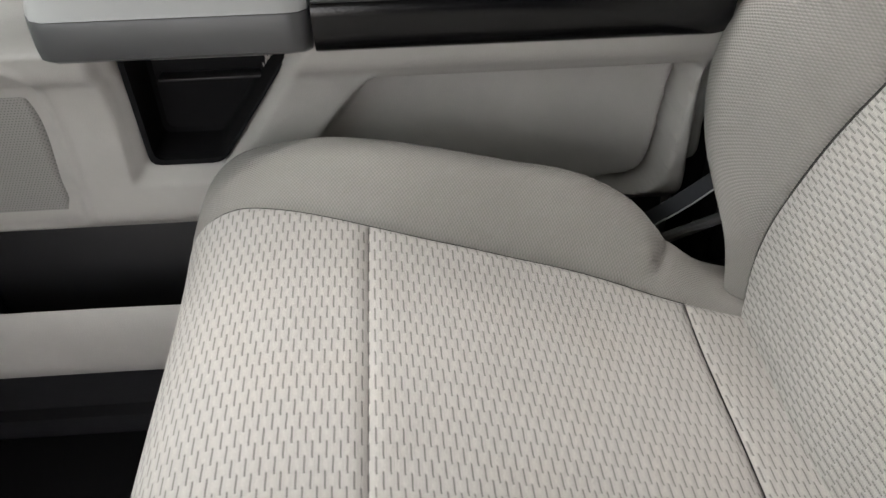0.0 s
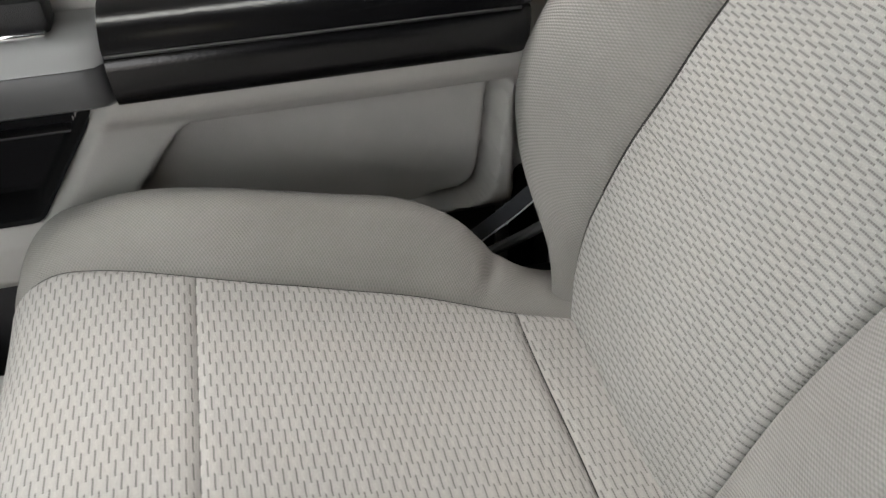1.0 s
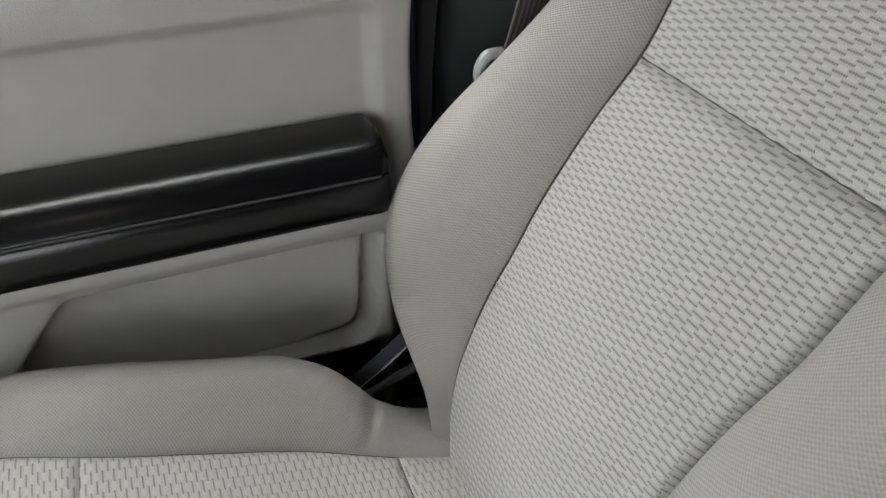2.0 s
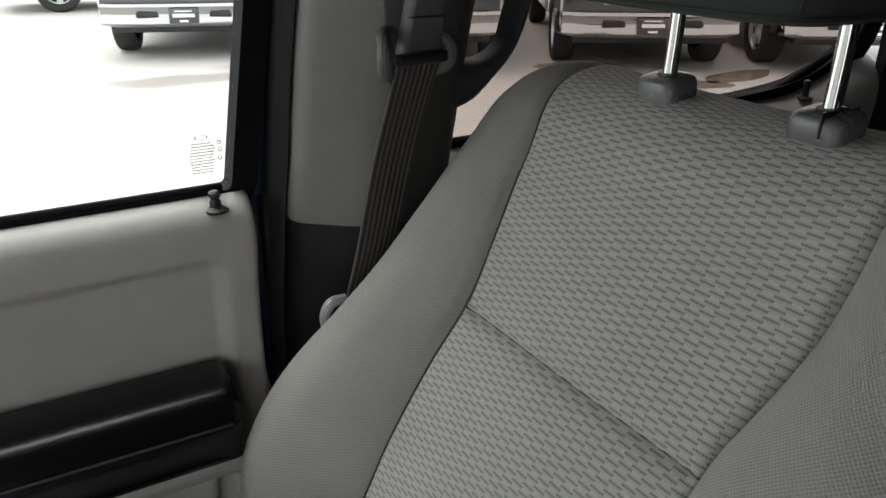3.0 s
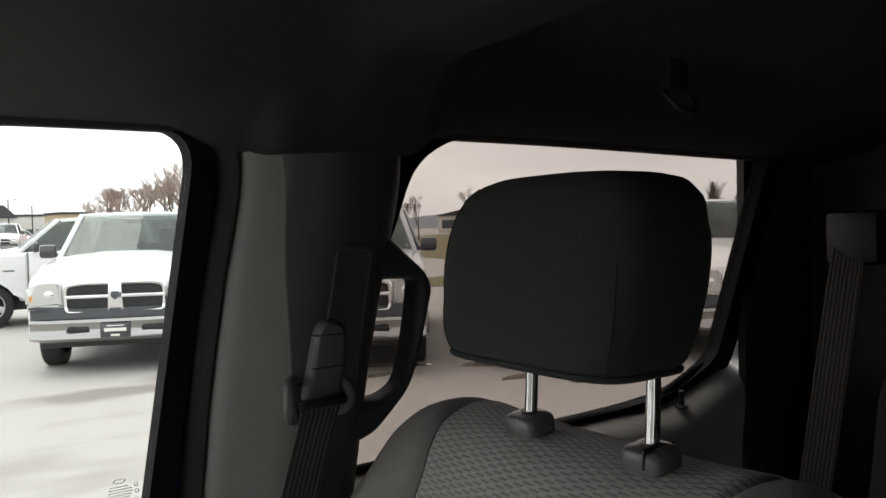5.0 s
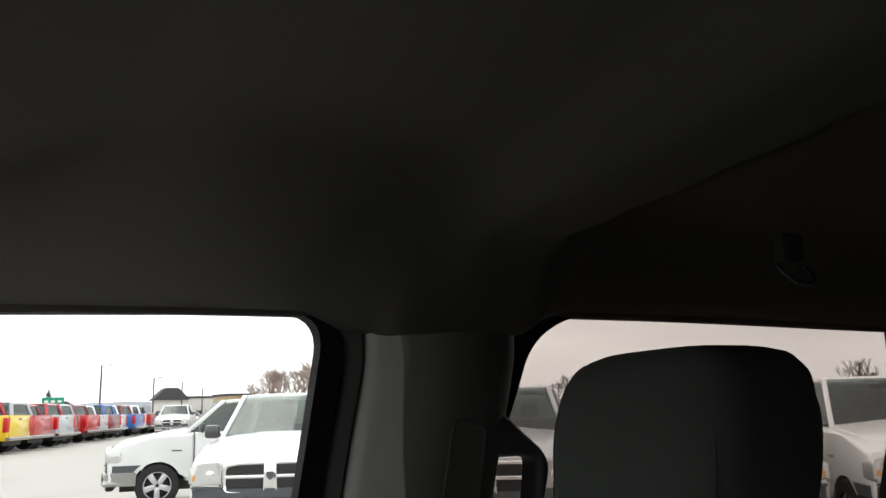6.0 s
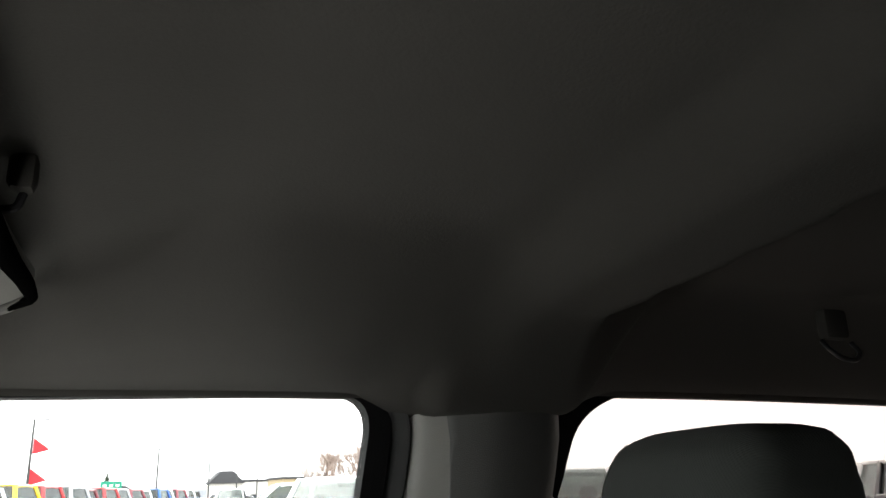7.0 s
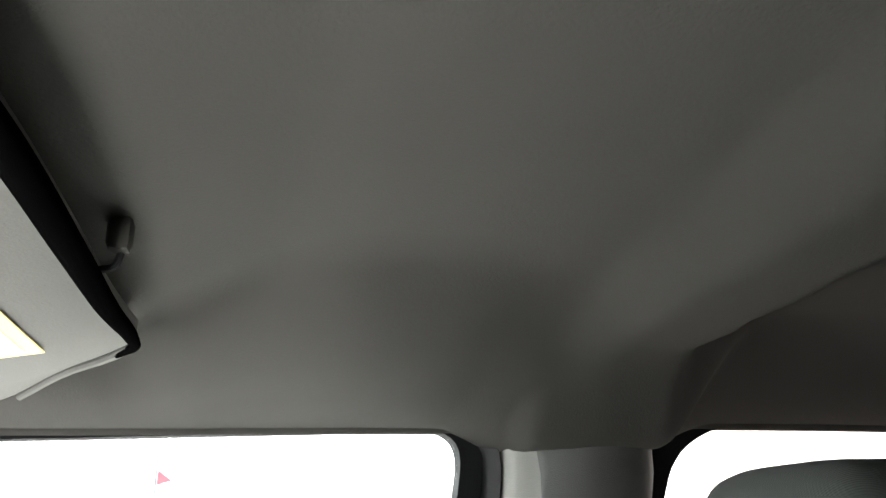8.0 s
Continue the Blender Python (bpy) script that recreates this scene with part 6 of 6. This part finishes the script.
for x in (-1.2, 1.2):
    box("sign_post", (x - 0.1, 0.15, 0), (x + 0.1, 0.35, 4.6), M_POLE, sign)

# ---- buildings ----
M_WALL_WHITE = plastic("pale_wall", (0.6, 0.58, 0.55), 0.8, 2.0, 0.0)
M_WALL_TAN = plastic("tan_wall", (0.42, 0.33, 0.2), 0.8, 2.0, 0.0)
M_ROOF = plastic("dark_shingles", (0.06, 0.06, 0.065), 0.9, 3.0, 0.0)
M_WINDOW = Mat("dark_window", (0.05, 0.06, 0.07), 0.15).m


def building(label, x, y, w, d, h, roof, wall, turn=0.0, cols=5, rows=1):
    t = thing("building", label, "building", "far buildings", at=(x, y, 0))
    t.rotation_euler = (0, 0, radians(turn))
    box("wall", (-w / 2, 0, 0), (w / 2, d, h), wall, t, "", 0.03)
    if roof > 0:
        prism("roof", [(-w / 2 - 0.5, h + 0.02), (w / 2 + 0.5, h + 0.02), (w / 5, h + roof), (-w / 5, h + roof)], -0.5, d + 0.5, 1, M_ROOF, t, "dark shingle roof", 0.03)
    else:
        box("roof", (-w / 2 - 0.2, -0.2, h + 0.01), (w / 2 + 0.2, d + 0.2, h + 0.4), M_ROOF, t, "flat roof edge", 0.03)
    for r in range(rows):
        for c in range(cols):
            xx = -w / 2 + (c + 0.5) * w / cols
            zz = 0.9 + r * 3.0
            box("window", (xx - w / cols * 0.32, -0.04, zz), (xx + w / cols * 0.32, 0.06, zz + 1.5), M_WINDOW, t, "dark window")
    return t


building("white lot office with dark shingle roof", 17.2, 158, 5.6, 8, 4.4, 2.2, M_WALL_WHITE)
building("long pale showroom far across the lot", 26.0, 172, 9, 10, 4.9, 0, M_WALL_WHITE, 0, 5, 1)
building("low tan building beyond the far trucks", 28.5, 150, 5, 8, 4.8, 0, M_WALL_TAN, 10, 2)
building("grey shed beside the road", -2.0, 190, 8, 6, 3.4, 1.6, M_WALL_WHITE)
building("low pale farm building beyond the field", 92.0, 112, 22, 9, 3.2, 1.6, M_WALL_WHITE, -38, 6)

# ---- trees ----
M_BARK = Mat("grey_brown_bark", (0.13, 0.10, 0.085), 0.9).m
# reddish twigs, paled in colour for the haze of distance
M_TWIG = Mat("hazy_reddish_twigs", (0.30, 0.235, 0.20), 0.9).m
M_NEEDLE = Mat("dark_evergreen", (0.03, 0.05, 0.025), 0.9).m


def bare_tree(x, y, h, seed, twig_mat, spread_k=0.55, thick=1.6, label="bare grey winter tree beyond the lot"):
    """A leafless tree: tapered trunk, forking limbs and a crown of fine twigs."""
    rnd = random.Random(seed)
    t = thing("tree", label, "tree", "bare trees", at=(x, y, 0))
    trunk_v, trunk_f, twig_v, twig_f = [], [], [], []

    def stick(V, F, a, b, ra, rb, n):
        axis = (b - a).normalized()
        u = axis.orthogonal().normalized()
        w = axis.cross(u)
        k = len(V)
        for p, r in ((a, ra), (b, rb)):
            for i in range(n):
                q = 2 * math.pi * i / n
                V.append(p + (u * math.cos(q) + w * math.sin(q)) * r)
        for i in range(n):
            F.append((k + i, k + (i + 1) % n, k + n + (i + 1) % n, k + n + i))

    def grow(a, way, length, r, depth):
        b = a + way * length
        r2 = r * 0.66
        big = depth >= 3
        stick(trunk_v if big else twig_v, trunk_f if big else twig_f, a, b, r if big else r * thick, r2 if big else r2 * thick, 7 if big else 3)
        if depth == 0:
            return
        for k in range(3 if depth > 1 else 4):
            q = rnd.uniform(0, 2 * math.pi)
            side = Vector((math.cos(q), math.sin(q), rnd.uniform(-0.1, 0.5)))
            nw = (way * (1.0 if k else 1.5) + side * spread_k * rnd.uniform(0.7, 1.3)).normalized()
            nw = (nw + Vector((0, 0, 0.18))).normalized()
            grow(a + way * length * rnd.uniform(0.75, 1.0), nw, length * rnd.uniform(0.62, 0.82), r2 * 0.8, depth - 1)

    grow(Vector((0, 0, 0)), Vector((rnd.uniform(-0.05, 0.05), rnd.uniform(-0.05, 0.05), 1)).normalized(), h * 0.27, h * 0.018, 5)
    link("trunk", trunk_v, trunk_f, M_BARK, t, "grey brown trunk and limbs")
    link("crown", twig_v, twig_f, twig_mat, t, "fine bare twigs")
    return t


def evergreen(x, y, h, seed):
    rnd = random.Random(seed)
    t = thing("tree", "dark evergreen tree behind the lot", "tree", "evergreen trees", at=(x, y, 0))
    tube("trunk", [(0, 0, 0), (0, 0, h * 0.5), (0, 0, h * 0.95)], (h * 0.02, h * 0.012, h * 0.004), M_BARK, t, sides=7, steps=5)
    V, F = [], []
    for k in range(900):
        u = rnd.random() ** 0.7
        z = h * (0.06 + 0.92 * (1 - u))
        r = h * 0.24 * u * rnd.uniform(0.4, 1.05)
        q = rnd.uniform(0, 2 * math.pi)
        c = Vector((r * math.cos(q), r * math.sin(q), z))
        out = Vector((math.cos(q), math.sin(q), -0.35)) * h * 0.05 * rnd.uniform(0.6, 1.4)
        up = Vector((-math.sin(q), math.cos(q), rnd.uniform(-0.4, 0.4))) * h * 0.016
        b = len(V)
        V += [c - up, c + out, c + up, c + Vector((0, 0, h * 0.012))]
        F += [(b, b + 1, b + 3), (b + 1, b + 2, b + 3), (b, b + 2, b + 1)]
    link("crown", V, F, M_NEEDLE, t, "dark green needles")
    return t


near = [(54.6, 70.0, 7.4, 3), (46.5, 70.0, 5.8, 4), (44.6, 70.0, 5.6, 5), (62.0, 49.6, 6.2, 6), (62.0, 47.2, 6.6, 7), (62.5, 44.5, 6.4, 8), (63.0, 41.5, 7.2, 9), (63.0, 38.5, 7.6, 10)]
for x, y, h, sd in near:
    bare_tree(x, y, h, sd, M_BARK)
for k, (x, y, h) in enumerate(((63.0, 49.4, 3.6), (63.0, 47.9, 3.9), (64.0, 46.4, 5.2), (63.5, 45.0, 3.6), (63.0, 43.2, 3.8))):
    evergreen(x, y, h, 20 + k)
for k in range(12):
    rnd = random.Random(40 + k)
    bare_tree(22.0 + 2.2 * k + rnd.uniform(-0.6, 0.6), 102 + 2.0 * (k % 4), min(12.5, 6.6 + 1.2 * k) + rnd.uniform(-0.8, 1.0), 60 + k, M_TWIG, 0.78, 2.7, "bare reddish winter tree in a row")
for k in range(6):
    rnd = random.Random(90 + k)
    bare_tree(30.0 + 9 * k, 215 + rnd.uniform(-8, 8), 9.0 + rnd.uniform(-2, 2), 130 + k, M_TWIG, 0.6, 4.0, "bare winter tree beyond the buildings")
for k in range(9):
    rnd = random.Random(170 + k)
    bare_tree(24.5 + 2.1 * k + rnd.uniform(-0.7, 0.7), 113 + 2.0 * (k % 3), 9.6 + 0.6 * k + rnd.uniform(-0.9, 0.9), 190 + k, M_TWIG, 0.78, 2.8, "bare reddish winter tree in a row")
evergreen(-3.5, 165, 7.0, 31)

# ---- far hills and field ----
M_HILL = plastic("hazy_hill", (0.24, 0.25, 0.27), 1.0, 0.5, 0.0)
M_FIELD = plastic("dry_grass_field", (0.20, 0.17, 0.08), 1.0, 0.8, 0.0, 0.4)


def ridge(name, r, a0, a1, h, seed, mat, label):
    """A far wooded ridge round part of the horizon."""
    rnd = np.random.default_rng(seed)
    n = 160
    a = np.radians(np.linspace(a0, a1, n))
    prof = h * (0.75 + 0.25 * np.sin(a * 9 + seed) + 0.12 * np.sin(a * 31)) + rnd.uniform(0, 0.12 * h, n)
    v = []
    for q, p in zip(a, prof):
        for rr, z in ((r, -0.5), (r + 8, p * 0.7), (r + 30, p), (r + 90, -0.5)):
            v.append((rr * math.sin(q), rr * math.cos(q), z))
    return tagged(link(name, v, grid_faces(n, 4), mat), label, "hill", kind="structure")


ridge("backdrop_hill", 620, -40, 100, 10.0, 1, M_HILL, "hazy wooded ridge on the horizon")
ridge("backdrop_woods", 330, 18, 100, 5.5, 2, M_HILL, "low far woods beyond the field")
fl = link("ground_field", [(9, 20, 0.02), (26, 9, 0.02), (320, 40, 0.02), (280, 260, 0.02), (60, 95, 0.02)], [(0, 1, 2, 3, 4)], M_FIELD)
tagged(fl, "dry yellow green field beyond the lot", "field", kind="structure")
